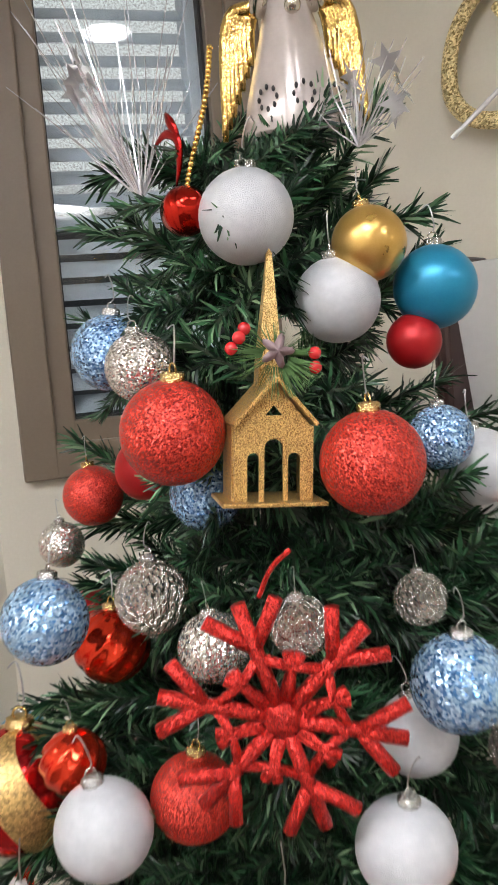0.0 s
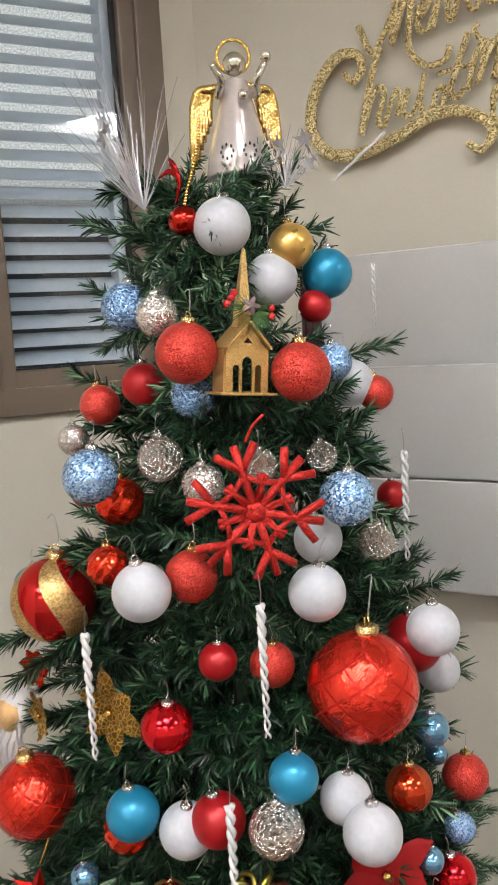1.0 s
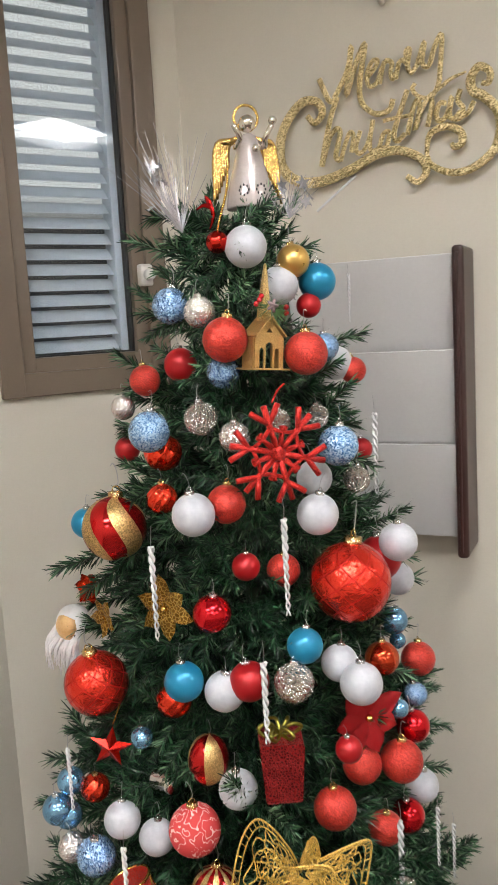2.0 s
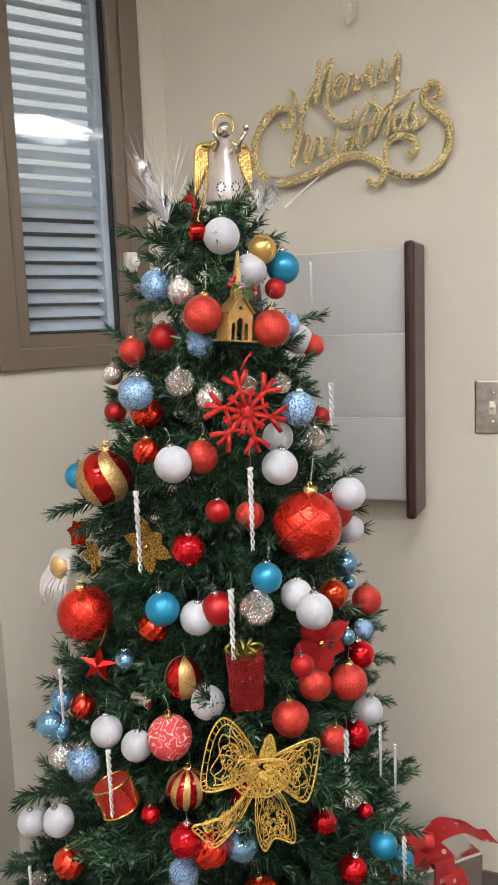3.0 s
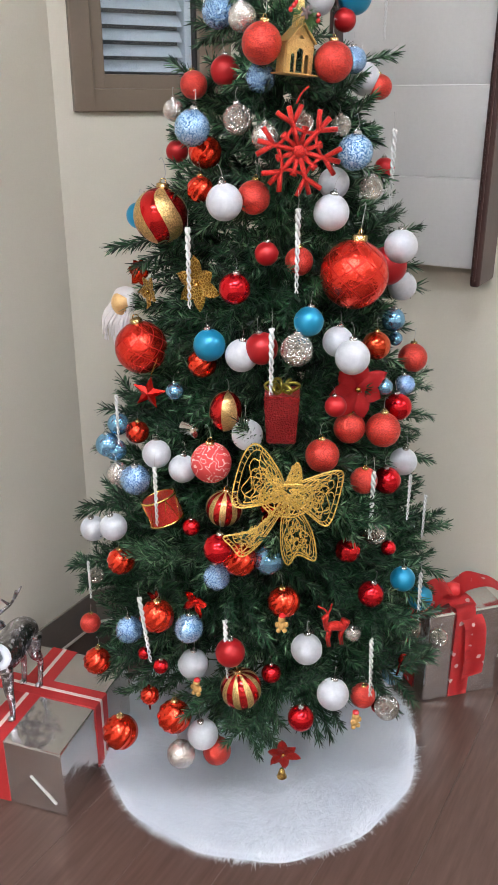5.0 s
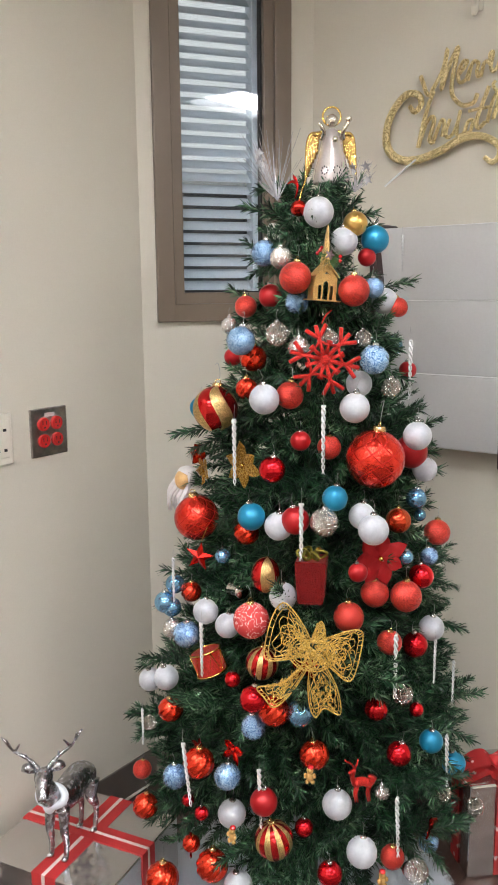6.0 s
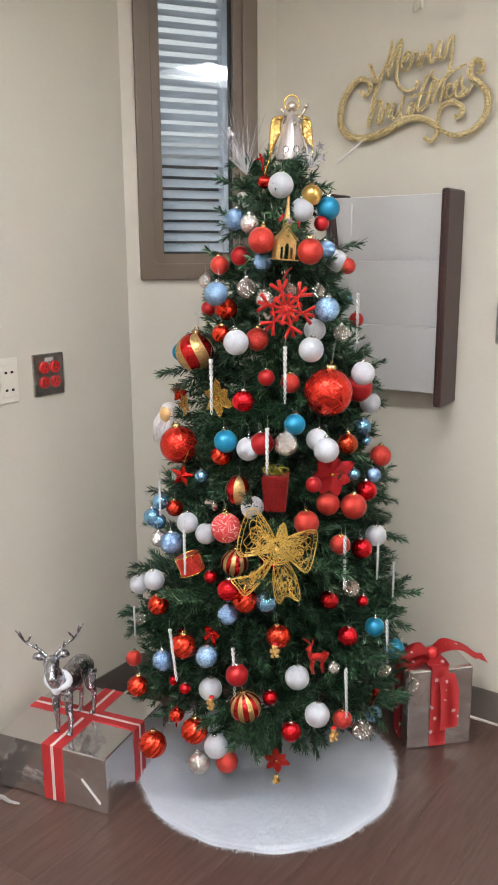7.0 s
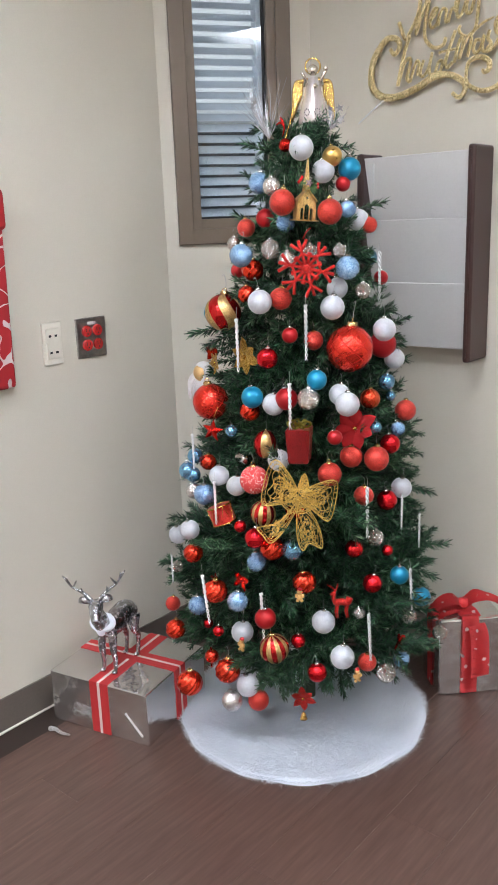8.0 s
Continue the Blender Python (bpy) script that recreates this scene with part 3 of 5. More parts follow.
part("front_wall", front_wall(-DEP / 2, -DEP / 2 + 0.0025), GOLD_PAPER, ch)
for s in (-1, 1):
    part("side_wall", box(s * W / 2 - 0.0012, s * W / 2 + 0.0012, -DEP / 2 + 0.003, DEP / 2, -0.03, 0.013), GOLD_PAPER, ch)
    r = box(0, 0.0365, -DEP / 2 - 0.006, DEP / 2 + 0.004, -0.001, 0.0016, 0.0006)
    part("roof", moved(r, Matrix.Translation((0, 0, 0.041)) @ (Matrix.Rotation(radians(48), 4, "Y") if s > 0 else Matrix.Rotation(radians(132), 4, "Y"))), GOLD_PAPER, ch)
part("base_plate", box(-0.031, 0.031, -DEP / 2 - 0.008, DEP / 2 + 0.005, -0.0325, -0.03, 0.0008), GOLD_PAPER, ch)
part("spire", moved(lathe([(0.0105, 0.036), (0.0098, 0.05), (0.0062, 0.08), (0.0022, 0.113), (0, 0.116)], 4), Matrix.Rotation(radians(45), 4, "Z")), GOLD_GLITTER, ch, "gold glitter spire")
fl = moved(lathe([(0, -0.003), (0.0095, -0.0015), (0.0105, 0.0), (0.006, 0.0015), (0.001, 0.004), (0, 0.004)], 30, wob=lambda a, t: 0.72 + 0.28 * math.cos(5 * a)), Matrix.Translation((0, -0.024, 0.056)) @ Matrix.Rotation(math.pi / 2, 4, "X"))
part("cone_flower", fl, PLUM, ch, "small plum-brown cone flower", smooth=True)
rnd = random.Random(3)
for x, zz in ((-0.022, 0.063), (-0.026, 0.057), (-0.019, 0.068), (0.022, 0.055), (0.0225, 0.047)):
    part("berry", ball_at((x, -0.024 + rnd.uniform(-0.003, 0.003), zz), 0.0038, bmesh.new()), BERRY, ch, "glossy red berry", smooth=True)
g = bmesh.new()
for k in range(150):
    a = rnd.choice((math.pi, 0)) + rnd.gauss(0, 0.75)
    o = Vector((0.008 * math.cos(a), -0.021, 0.053 + 0.006 * math.sin(a)))
    e = o + Vector((math.cos(a) * rnd.uniform(0.012, 0.022), rnd.uniform(-0.008, 0.004), math.sin(a) * 0.016 - 0.003))
    w = Vector((0.0004, 0.0003, 0.0004))
    vs4 = [g.verts.new(q) for q in (o - w, o + w, e + w * 0.3, e - w * 0.3)]
    g.faces.new(vs4)
tagged(part("greenery", g, PINE, ch, "moss-green pine sprig"), kind="stuff")

# red snowflake
keep_clear(1.212, -49, 0.135, 0.06)
SN = facing(1.213, -49, 0.135, roll=12, pitch=4)
sn = thing("snowflake_ornament", None, None, SN, "large red glitter snowflake ornament", "ornament")
part("hub", moved(lathe([(0, -0.005), (0.009, -0.004), (0.011, 0), (0.008, 0.005), (0, 0.007)], 16), Matrix.Rotation(math.pi / 2, 4, "X")), RED_SPARK, sn, smooth=True)
for k in range(6):
    a = bmesh.new()
    tube([(0.006, 0, 0), (0.03, 0, 0), (0.064, 0, 0)], 0.0041, 8, bm=a)
    for s in (-1, 1):
        tube([(0.04, 0, 0), (0.051, 0, s * 0.0105), (0.061, 0, s * 0.019)], 0.0040, 8, bm=a)
        tube([(0.010, 0, s * 0.004), (0.024, 0, s * 0.0135), (0.034, 0, s * 0.0005)], 0.0032, 8, bm=a)
        tube([(0.022, 0, s * 0.0125), (0.029, 0, s * 0.0205)], 0.0032, 8, bm=a)
    part("arm", moved(a, Matrix.Rotation(radians(60 * k + 2), 4, "Y")), RED_SPARK, sn, smooth=True)
part("hanger", tube(spline([(-0.02, 0, 0.062), (-0.016, -0.002, 0.078), (-0.008, 0, 0.088)], 5), 0.0014, 6), RED_SPARK, sn)

# gold wire bow
keep_clear(0.71, -57, 0.23, 0.085)
keep_clear(0.64, -57, 0.23, 0.06)
BO = facing(0.708, -57, 0.240, roll=5, pitch=3) @ Matrix.Diagonal((0.86, 1, 1.12, 1))
bo = thing("lace_bow", None, None, BO, "large gold openwork glitter wire bow", "bow")


def lace(outline, centre, parent, name, rows=4, seed=0):
    """A lobe of openwork: doubled border with rungs, and scrolled wire inside."""
    r = random.Random(seed)
    line = spline([(x, y, z) for x, y, z in outline], 7)
    c = Vector(centre)
    inner = [p.lerp(c, 0.13) for p in line]
    bm = tube(line, 0.0014, 6)
    tube(inner, 0.0009, 5, bm=bm)
    for i in range(0, len(line), 2):
        tube([line[i], inner[i]], 0.0007, 4, bm=bm)
    n = len(line)
    for k in range(rows):
        f0 = 0.28 + 0.62 * k / rows
        pts = []
        for i in range(0, n, 3):
            f = f0 + 0.09 * math.sin(i * 1.3 + k * 2)
            pts.append(line[i].lerp(c, min(0.95, f)) + Vector((0, -0.003 * math.sin(i), 0)))
        tube(spline(pts, 3), 0.0010, 5, bm=bm)
    for k in range(38):
        i = r.randrange(n)
        f = r.uniform(0.25, 0.8)
        q = line[i].lerp(c, f)
        rr = r.uniform(0.004, 0.008)
        turn = r.uniform(0, 6)
        tube([q + Vector((rr * (1 - t * 0.09) * math.cos(turn + t * 0.55), -0.001, rr * (1 - t * 0.09) * math.sin(turn + t * 0.55))) for t in range(11)], 0.0008, 4, bm=bm)
    return part(name, bm, GOLD_WIRE, parent)


GOLD_WIRE = glitter("gold_wire", (0.42, 0.25, 0.03), (1.0, 0.72, 0.22), 1600, 0.3, 0.75, 0.5)
lace([(0.004, 0, 0.012), (0.03, -0.012, 0.03), (0.07, -0.016, 0.046), (0.094, -0.01, 0.044), (0.098, -0.006, 0.02), (0.09, -0.008, -0.03), (0.075, -0.012, -0.042), (0.04, -0.014, -0.022), (0.004, 0, -0.008)], (0.03, -0.012, 0.006), bo, "loop", 5, 1)
lace([(-0.004, 0, 0.012), (-0.02, -0.012, 0.04), (-0.05, -0.016, 0.072), (-0.072, -0.01, 0.078), (-0.09, -0.006, 0.05), (-0.1, -0.008, -0.004), (-0.09, -0.012, -0.02), (-0.05, -0.014, -0.014), (-0.004, 0, -0.008)], (-0.03, -0.012, 0.012), bo, "loop", 5, 2)
lace([(-0.006, 0, -0.008), (-0.03, -0.006, -0.04), (-0.07, -0.004, -0.066), (-0.108, 0, -0.076), (-0.092, 0, -0.092), (-0.07, 0, -0.108), (-0.04, -0.004, -0.082), (-0.012, -0.002, -0.04), (0.0, 0, -0.01)], (-0.05, -0.003, -0.06), bo, "tail", 3, 3)
lace([(0.0, 0, -0.01), (-0.004, -0.004, -0.05), (0.004, -0.004, -0.095), (0.02, 0, -0.118), (0.036, 0, -0.1), (0.07, 0, -0.108), (0.062, -0.002, -0.07), (0.04, -0.004, -0.036), (0.008, 0, -0.008)], (0.026, -0.003, -0.062), bo, "tail", 3, 4)
lace([(-0.002, -0.004, 0.008), (-0.004, -0.012, 0.03), (0.01, -0.014, 0.056), (0.022, -0.01, 0.03), (0.008, -0.004, 0.008)], (0.008, -0.01, 0.028), bo, "petal", 2, 5)
lace([(-0.01, -0.012, 0.02), (-0.04, -0.022, 0.026), (-0.052, -0.022, 0.0), (-0.03, -0.02, -0.022), (-0.005, -0.014, -0.03), (0.02, -0.022, -0.024), (0.044, -0.022, -0.006), (0.034, -0.02, 0.022), (-0.01, -0.012, 0.02)], (0, -0.018, 0), bo, "rosette", 5, 6)
part("knot", ball_at((0, -0.02, 0.002), 0.007, bmesh.new(), (1, 0.7, 1)), GOLD_WIRE, bo, smooth=True)

# twisted icicles
ICICLES = [(1.101, -111, 0.183, 0.126, 0), (1.134, -51, 0.16, 0.125, 0), (0.959, -64, 0.18, 0.131, 0), (1.24, 30, 0.185, 0.118, 0), (0.806, -140, 0.284, 0.092, 0), (0.713, -114, 0.254, 0.11, 0), (0.706, -13, 0.222, 0.127, 0), (0.66, 16, 0.251, 0.09, 2), (0.59, 30, 0.288, 0.091, 0), (0.485, -111, 0.305, 0.122, -13), (0.456, -82, 0.235, 0.122, -2), (0.41, -21, 0.267, 0.126, -3), (0.49, 6, 0.29, 0.116, -7), (0.487, -138, 0.355, 0.08, 0), (1.44, 49, 0.178, 0.07, 0)]
ICE = paint("icicle_white", (0.58, 0.58, 0.58), (0.68, 0.68, 0.68), 0.22, fine=60, coat=0.3)
made = None
for z, deg, r, ln, lean in ICICLES:
    m = facing(z, deg, r, roll=lean)
    for q in (0.02, 0.06, 0.1):
        keep_clear(z - q, deg, r, 0.008)
    if made is None:
        b = bmesh.new()
        for s in (0, math.pi):
            tube([(0.0022 * math.cos(s + t * 0.78), 0.0022 * math.sin(s + t * 0.78), -0.12 * t / 40) for t in range(41)], 0.0026, 7, bm=b, taper=lambda t: 1.05 - 0.62 * t)
        made = thing("icicle_ornament", b, ICE, m @ Matrix.Scale(ln / 0.12, 4), "twisted milky white plastic icicle", "ornament", "icicles on the tree", smooth=True)
        part("thread", tube([(0, 0, 0), (0.001, 0, 0.012), (0, 0.002, 0.026)], 0.0005, 4), WIRE, made)
        first_ln = ln
    else:
        copy_thing(made, m @ Matrix.Scale(ln / first_ln, 4))

# red glitter parcel with green-gold bow
keep_clear(0.825, -58, 0.165, 0.04)
pk = thing("parcel_ornament", lathe([(0.0, -0.042), (0.03, -0.042), (0.033, -0.038), (0.04, 0.036), (0.038, 0.04), (0.0, 0.04)], 4, wob=None), netted("red_curl", (0.12, 0.003, 0.004), (0.42, 0.02, 0.02), 300, 0.35, 0.6, 0.2, 0.003), facing(0.812, -58, 0.162, yaw=40), "dark red glitter parcel ornament with olive bow", "ornament")
OLIVE = foil("olive_gold", (0.30, 0.28, 0.06), 0.3)
for k in range(6):
    a = k * 1.05
    part("bow_loop", tube(spline([(0, 0, 0.042), (0.014 * math.cos(a), 0.014 * math.sin(a), 0.056), (0.028 * math.cos(a + 0.3), 0.028 * math.sin(a + 0.3), 0.05), (0.016 * math.cos(a + 0.4), 0.016 * math.sin(a + 0.4), 0.04), (0, 0, 0.042)], 5), 0.0028, 6), OLIVE, pk, smooth=True)

# little drum
keep_clear(0.616, -121, 0.23, 0.038)
dr = thing("drum_ornament", lathe([(0.0, -0.023), (0.03, -0.023), (0.03, 0.023), (0.0, 0.023)], 28), RED_SPARK, facing(0.616, -121, 0.228, roll=-14, pitch=14), "small red glitter drum with gold rims", "ornament", smooth=False)
for s in (-1, 1):
    part("rim", tube([(0.0308 * math.cos(a), 0.0308 * math.sin(a), s * 0.0225) for a in np.linspace(0, 2 * math.pi, 29)[:-1]], 0.0022, 7, closed=True), GOLD_SHINY, dr, smooth=True)
part("cord", tube([(0.0313 * math.cos(k * math.pi / 7), 0.0313 * math.sin(k * math.pi / 7), (-1) ** k * 0.021) for k in range(15)], 0.0009, 5), GOLD_SHINY, dr)

# red star
keep_clear(0.828, -125, 0.235, 0.035)
b = bmesh.new()
c0, c1 = b.verts.new((0, -0.008, 0)), b.verts.new((0, 0.008, 0))
ring = [b.verts.new(((0.030 if k % 2 == 0 else 0.0125) * math.sin(math.pi * k / 5), 0, (0.030 if k % 2 == 0 else 0.0125) * math.cos(math.pi * k / 5))) for k in range(10)]
for k in range(10):
    b.faces.new((c0, ring[k], ring[(k + 1) % 10]))
    b.faces.new((c1, ring[(k + 1) % 10], ring[k]))
so = thing("star_ornament", b, foil("star_red", (0.55, 0.02, 0.015), 0.2), facing(0.828, -125, 0.238, roll=10, yaw=55), "glossy red faceted five-point star", "ornament")
part("thread", tube([(0, 0, 0.033), (0.004, 0, 0.05), (0.006, 0.003, 0.062)], 0.0009, 5), GOLD_SHINY, so)


def petals(count, length, width, curl, lift, seed=0):
    """Leafy petals round a centre, each folded along its rib."""
    r = random.Random(seed)
    bm = bmesh.new()
    for k in range(count):
        a = 2 * math.pi * k / count + r.uniform(-0.15, 0.15)
        f = r.uniform(0.85, 1.1)
        rows = []
        for i in range(6):
            t = i / 5
            w = width * math.sin(math.pi * (0.08 + 0.9 * t)) ** 0.8 * (1 if i < 5 else 0.1)
            y = -lift * t + curl * t * t + r.uniform(-0.001, 0.001)
            rows.append([Vector((length * f * t, y - (0.003 if s == 0 else 0), s * w)) for s in (-1, 0, 1)])
        m = Matrix.Rotation(-a, 4, "Y")
        rows = [[bm.verts.new(m @ q) for q in row] for row in rows]
        for p, q in zip(rows, rows[1:]):
            for i in range(2):
                bm.faces.new((p[i], p[i + 1], q[i + 1], q[i]))
    bmesh.ops.solidify(bm, geom=bm.faces, thickness=0.0008)
    return bm


VELVET = paint("red_velvet", (0.48, 0.008, 0.012), (0.60, 0.014, 0.02), 0.7, fine=300, relief=0.0006)
GOLD_LEAF = netted("gold_leaf_lace", (0.36, 0.19, 0.03), (0.85, 0.55, 0.14), 190, 0.35, 0.7, 0.1, 0.001)
for nm, mat, z, deg, r, n, ln, wd, lab in (("poinsettia_ornament", VELVET, 0.842, -12, 0.165, 7, 0.052, 0.017, "red velvet poinsettia flower"), ("poinsettia_ornament", RED_SPARK, 0.210, -57, 0.255, 6, 0.031, 0.009, "small red glitter poinsettia hanging low on the tree"),
                                     ("leaf_ornament", GOLD_LEAF, 1.007, -118, 0.142, 6, 0.044, 0.013, "gold lace leaf flower ornament"), ("leaf_ornament", GOLD_LEAF, 0.984, -142, 0.205, 5, 0.03, 0.01, "small gold lace leaf flower ornament")):
    keep_clear(z, deg, r, ln * 0.8)
    fo = thing(nm, ball_at((0, -0.006, 0), ln * 0.1, bmesh.new()), GOLD_SHINY, facing(z, deg, r + 0.01, roll=20, yaw=25 if deg < -100 else -30 if deg > -40 else 0), lab, "flower ornament", smooth=True)
    for k in range(n):
        part("petal", petals(1, ln, wd, 0.006, 0.012, n + k), mat, fo, "", Matrix.Rotation(-2 * math.pi * k / n, 4, "Y"), True)

# gold bell below the small flower
bl = thing("bell_ornament", lathe([(0, 0.009), (0.004, 0.008), (0.006, 0.002), (0.0075, -0.006), (0.0095, -0.009), (0.0, -0.007)], 20), GOLD_SHINY, facing(0.156, -57, 0.256), "tiny shiny gold bell on a thread", "bell", smooth=True)
part("thread", tube([(0, 0, 0.009), (0.001, 0, 0.02), (0, 0, 0.03)], 0.0006, 4), GOLD_SHINY, bl)

# small red deer silhouette
keep_clear(0.425, -33, 0.225, 0.04)
b = tube(spline([(-0.016, 0, 0.002), (0.0, 0, 0.004), (0.014, 0, 0.0), (0.02, 0, 0.012)], 4), 0.0085, 10)
tube(spline([(-0.014, 0, 0.0), (-0.02, -0.002, 0.018), (-0.018, -0.004, 0.03), (-0.028, -0.006, 0.026)], 4), 0.006, 8, bm=b, taper=lambda t: 1 - 0.4 * t)
for x in (-0.012, -0.008, 0.012, 0.016):
    tube([(x, 0, -0.002), (x - 0.003, 0, -0.02), (x, 0, -0.038)], 0.0034, 6, bm=b, taper=lambda t: 1 - 0.5 * t)
for dx in (-0.012, 0.004):
    tube(spline([(-0.016, -0.003, 0.032), (-0.014 + dx * 0.6, -0.003, 0.042), (-0.016 + dx * 1.6, -0.003, 0.052)], 4), 0.0018, 6, bm=b)
thing("deer_ornament", b, RED_SPARK, facing(0.432, -33, 0.228, yaw=-10), "red glitter deer-shaped hanging ornament", "ornament", smooth=True)

# bearded carved-head ornament, a plain shape
keep_clear(0.93, -163, 0.285, 0.04)
b = ball_at((0, -0.006, 0), 0.021, bmesh.new(), (0.95, 0.9, 1.05))
nface = len(b.faces)
r7 = random.Random(7)
for k in range(80):
    a = -1.0 + 5.2 * k / 80
    o = Vector((0.02 * math.cos(a), -0.004 - 0.008 * r7.random(), -0.004 - 0.012 * math.sin(a)))
    tube(spline([o, o + Vector((-0.010 + 0.006 * math.cos(a), -0.006, -0.022)), o + Vector((-0.02 + 0.007 * math.cos(a) + r7.uniform(-0.008, 0.008), 0.004, -0.045 - r7.uniform(0, 0.022)))], 4), 0.0026, 5, bm=b, taper=lambda t: 1 - 0.6 * t)
ball_at((0.002, 0.003, 0.015), 0.021, b, (1.05, 0.95, 0.62))
ball_at((0.016, -0.002, 0.002), 0.012, b, (0.7, 1, 1.5))
ball_at((-0.017, 0.0, -0.002), 0.012, b, (0.7, 1, 1.6))
b.faces.ensure_lookup_table()
for f in b.faces[nface:]:
    f.material_index = 1
CARVED = paint("carved_gold", (0.55, 0.32, 0.12), (0.72, 0.48, 0.22), 0.4, 0.3, 60, 300, 0.002)
thing("carved_ornament", b, [CARVED, WHITE_CLOTH], facing(0.942, -165, 0.285, yaw=75) @ Matrix.Scale(1.02, 4), "gold and white carved ornament with long woolly strands", "ornament", smooth=True)
part_red = thing("ribbon_ornament", petals(6, 0.026, 0.010, 0.004, 0.01, 9), foil("orange_foil", (0.7, 0.06, 0.02), 0.25), facing(1.0, -165, 0.25, yaw=70), "crumpled orange-red foil bow above the carved ornament", "bow", smooth=True)

# crumpled red foil ribbon bows tucked between the twigs
FOIL_BOW = foil("ribbon_foil", (0.72, 0.03, 0.02), 0.22, 0.004, 60)
made = None
for z, deg, r, roll in ((0.478, -96, 0.235, 10), (0.455, -112, 0.26, 60), (0.245, -118, 0.275, -50), (0.30, 4, 0.265, 30), (0.655, -62, 0.19, 0)):
    keep_clear(z, deg, r, 0.02)
    m = facing(z, deg, r, roll=roll)
    if made is None:
        made = thing("foil_bow", ball_at((0, -0.003, 0), 0.006, bmesh.new(), (1, 0.8, 1)), FOIL_BOW, m, "crumpled red foil ribbon bow among the twigs", "bow", "foil bows", smooth=True)
        for k, (turn, ln) in enumerate(((20, 0.026), (160, 0.026), (-55, 0.036), (-120, 0.034))):
            part("bow_loop" if k < 2 else "bow_tail", petals(1, ln, 0.010 if k < 2 else 0.007, 0.012, 0.016, 40 + k), FOIL_BOW, made, "", Matrix.Rotation(radians(-turn), 4, "Y"), True)
    else:
        copy_thing(made, m)

# tiny gold teddy shapes
made = None
for z, deg, r in ((0.466, -58, 0.240), (0.320, -92, 0.262), (0.268, -30, 0.283)):
    m = facing(z, deg, r)
    if made is None:
        b = ball_at((0, 0, -0.004), 0.008, bmesh.new(), (0.9, 0.8, 1.15))
        ball_at((0, -0.001, 0.009), 0.0065, b)
        for s in (-1, 1):
            ball_at((s * 0.008, -0.003, -0.001), 0.0035, b, (1, 1, 1.5))
            ball_at((s * 0.005, -0.003, -0.013), 0.0042, b)
        k0 = len(b.faces)
        ball_at((0.001, 0, 0.0145), 0.006, b, (1, 1, 0.7))
        b.faces.ensure_lookup_table()
        for f in b.faces[k0:]:
            f.material_index = 1
        made = thing("teddy_ornament", b, [paint("teddy_gold", (0.42, 0.22, 0.06), (0.6, 0.36, 0.12), 0.5, fine=300), BERRY], m, "tiny gold teddy figure with a red cap", "ornament", "teddy ornaments", smooth=True)
    else:
        copy_thing(made, m)

# small silver ribbed drum bauble
thing("reel_ornament", moved(lathe([(0, -0.02), (0.014, -0.02), (0.016, -0.015), (0.013, -0.01), (0.016, -0.005), (0.013, 0), (0.016, 0.005), (0.013, 0.01), (0.016, 0.015), (0.014, 0.02), (0, 0.02)], 22), Matrix.Rotation(math.pi / 2, 4, "Y")), foil("reel_silver", (0.75, 0.68, 0.64), 0.15), facing(0.747, -128, 0.160, roll=-8, yaw=20), "small ribbed silver reel ornament", "ornament", smooth=True)

# gold bead string with red charm and jingle bell
bs = thing("bead_string", None, None, facing(1.525, -98, 0.022), "gold bead string with a red charm", "ornament")
for k in range(30):
    t = k / 29
    part("bead", ball_at((0.010 - 0.006 * t + 0.003 * math.sin(5 * t), -0.004 - 0.02 * t, 0.055 - 0.085 * t), 0.0019, bmesh.new()), GOLD_SHINY, bs, smooth=True)
cm = tube(spline([(-0.032, -0.02, 0.006), (-0.018, -0.022, 0.010), (-0.006, -0.022, 0.004), (-0.006, -0.022, -0.010), (-0.012, -0.02, -0.022)], 5), 0.0032, 9, taper=lambda t: 0.3 + 0.8 * math.sin(math.pi * t))
tube(spline([(-0.016, -0.022, 0.022), (-0.01, -0.024, 0.014), (-0.004, -0.022, 0.006)], 5), 0.0034, 9, bm=cm, taper=lambda t: 0.3 + 0.8 * math.sin(math.pi * t))
for v in cm.verts:
    v.co.y = -0.022 + (v.co.y + 0.022) * 0.45
part("charm", cm, foil("charm_red", (0.5, 0.02, 0.02), 0.2), bs, "glossy red curled charm", smooth=True)
part("jingle_bell", moved(sphere(30, 16, wob=lambda a, t: 1 + 0.05 * math.cos(8 * a)), Matrix.Translation((0.002, -0.026, -0.04)) @ Matrix.Scale(0.03, 4)), foil("jingle_red", (0.62, 0.03, 0.02), 0.15), bs, "ribbed red jingle bell", smooth=True)
keep_clear(1.485, -102, 0.05, 0.022)

# silver twig sprays with stars near the top
SPRAY = foil("spray_silver", (0.85, 0.85, 0.88), 0.22, metal=0.6)


def star_flat(r):
    b = bmesh.new()
    v = [b.verts.new(((r if k % 2 == 0 else r * 0.42) * math.sin(math.pi * k / 5), 0, (r if k % 2 == 0 else r * 0.42) * math.cos(math.pi * k / 5))) for k in range(10)]
    b.faces.new(v)
    bmesh.ops.solidify(b, geom=b.faces, thickness=0.0012)
    return b


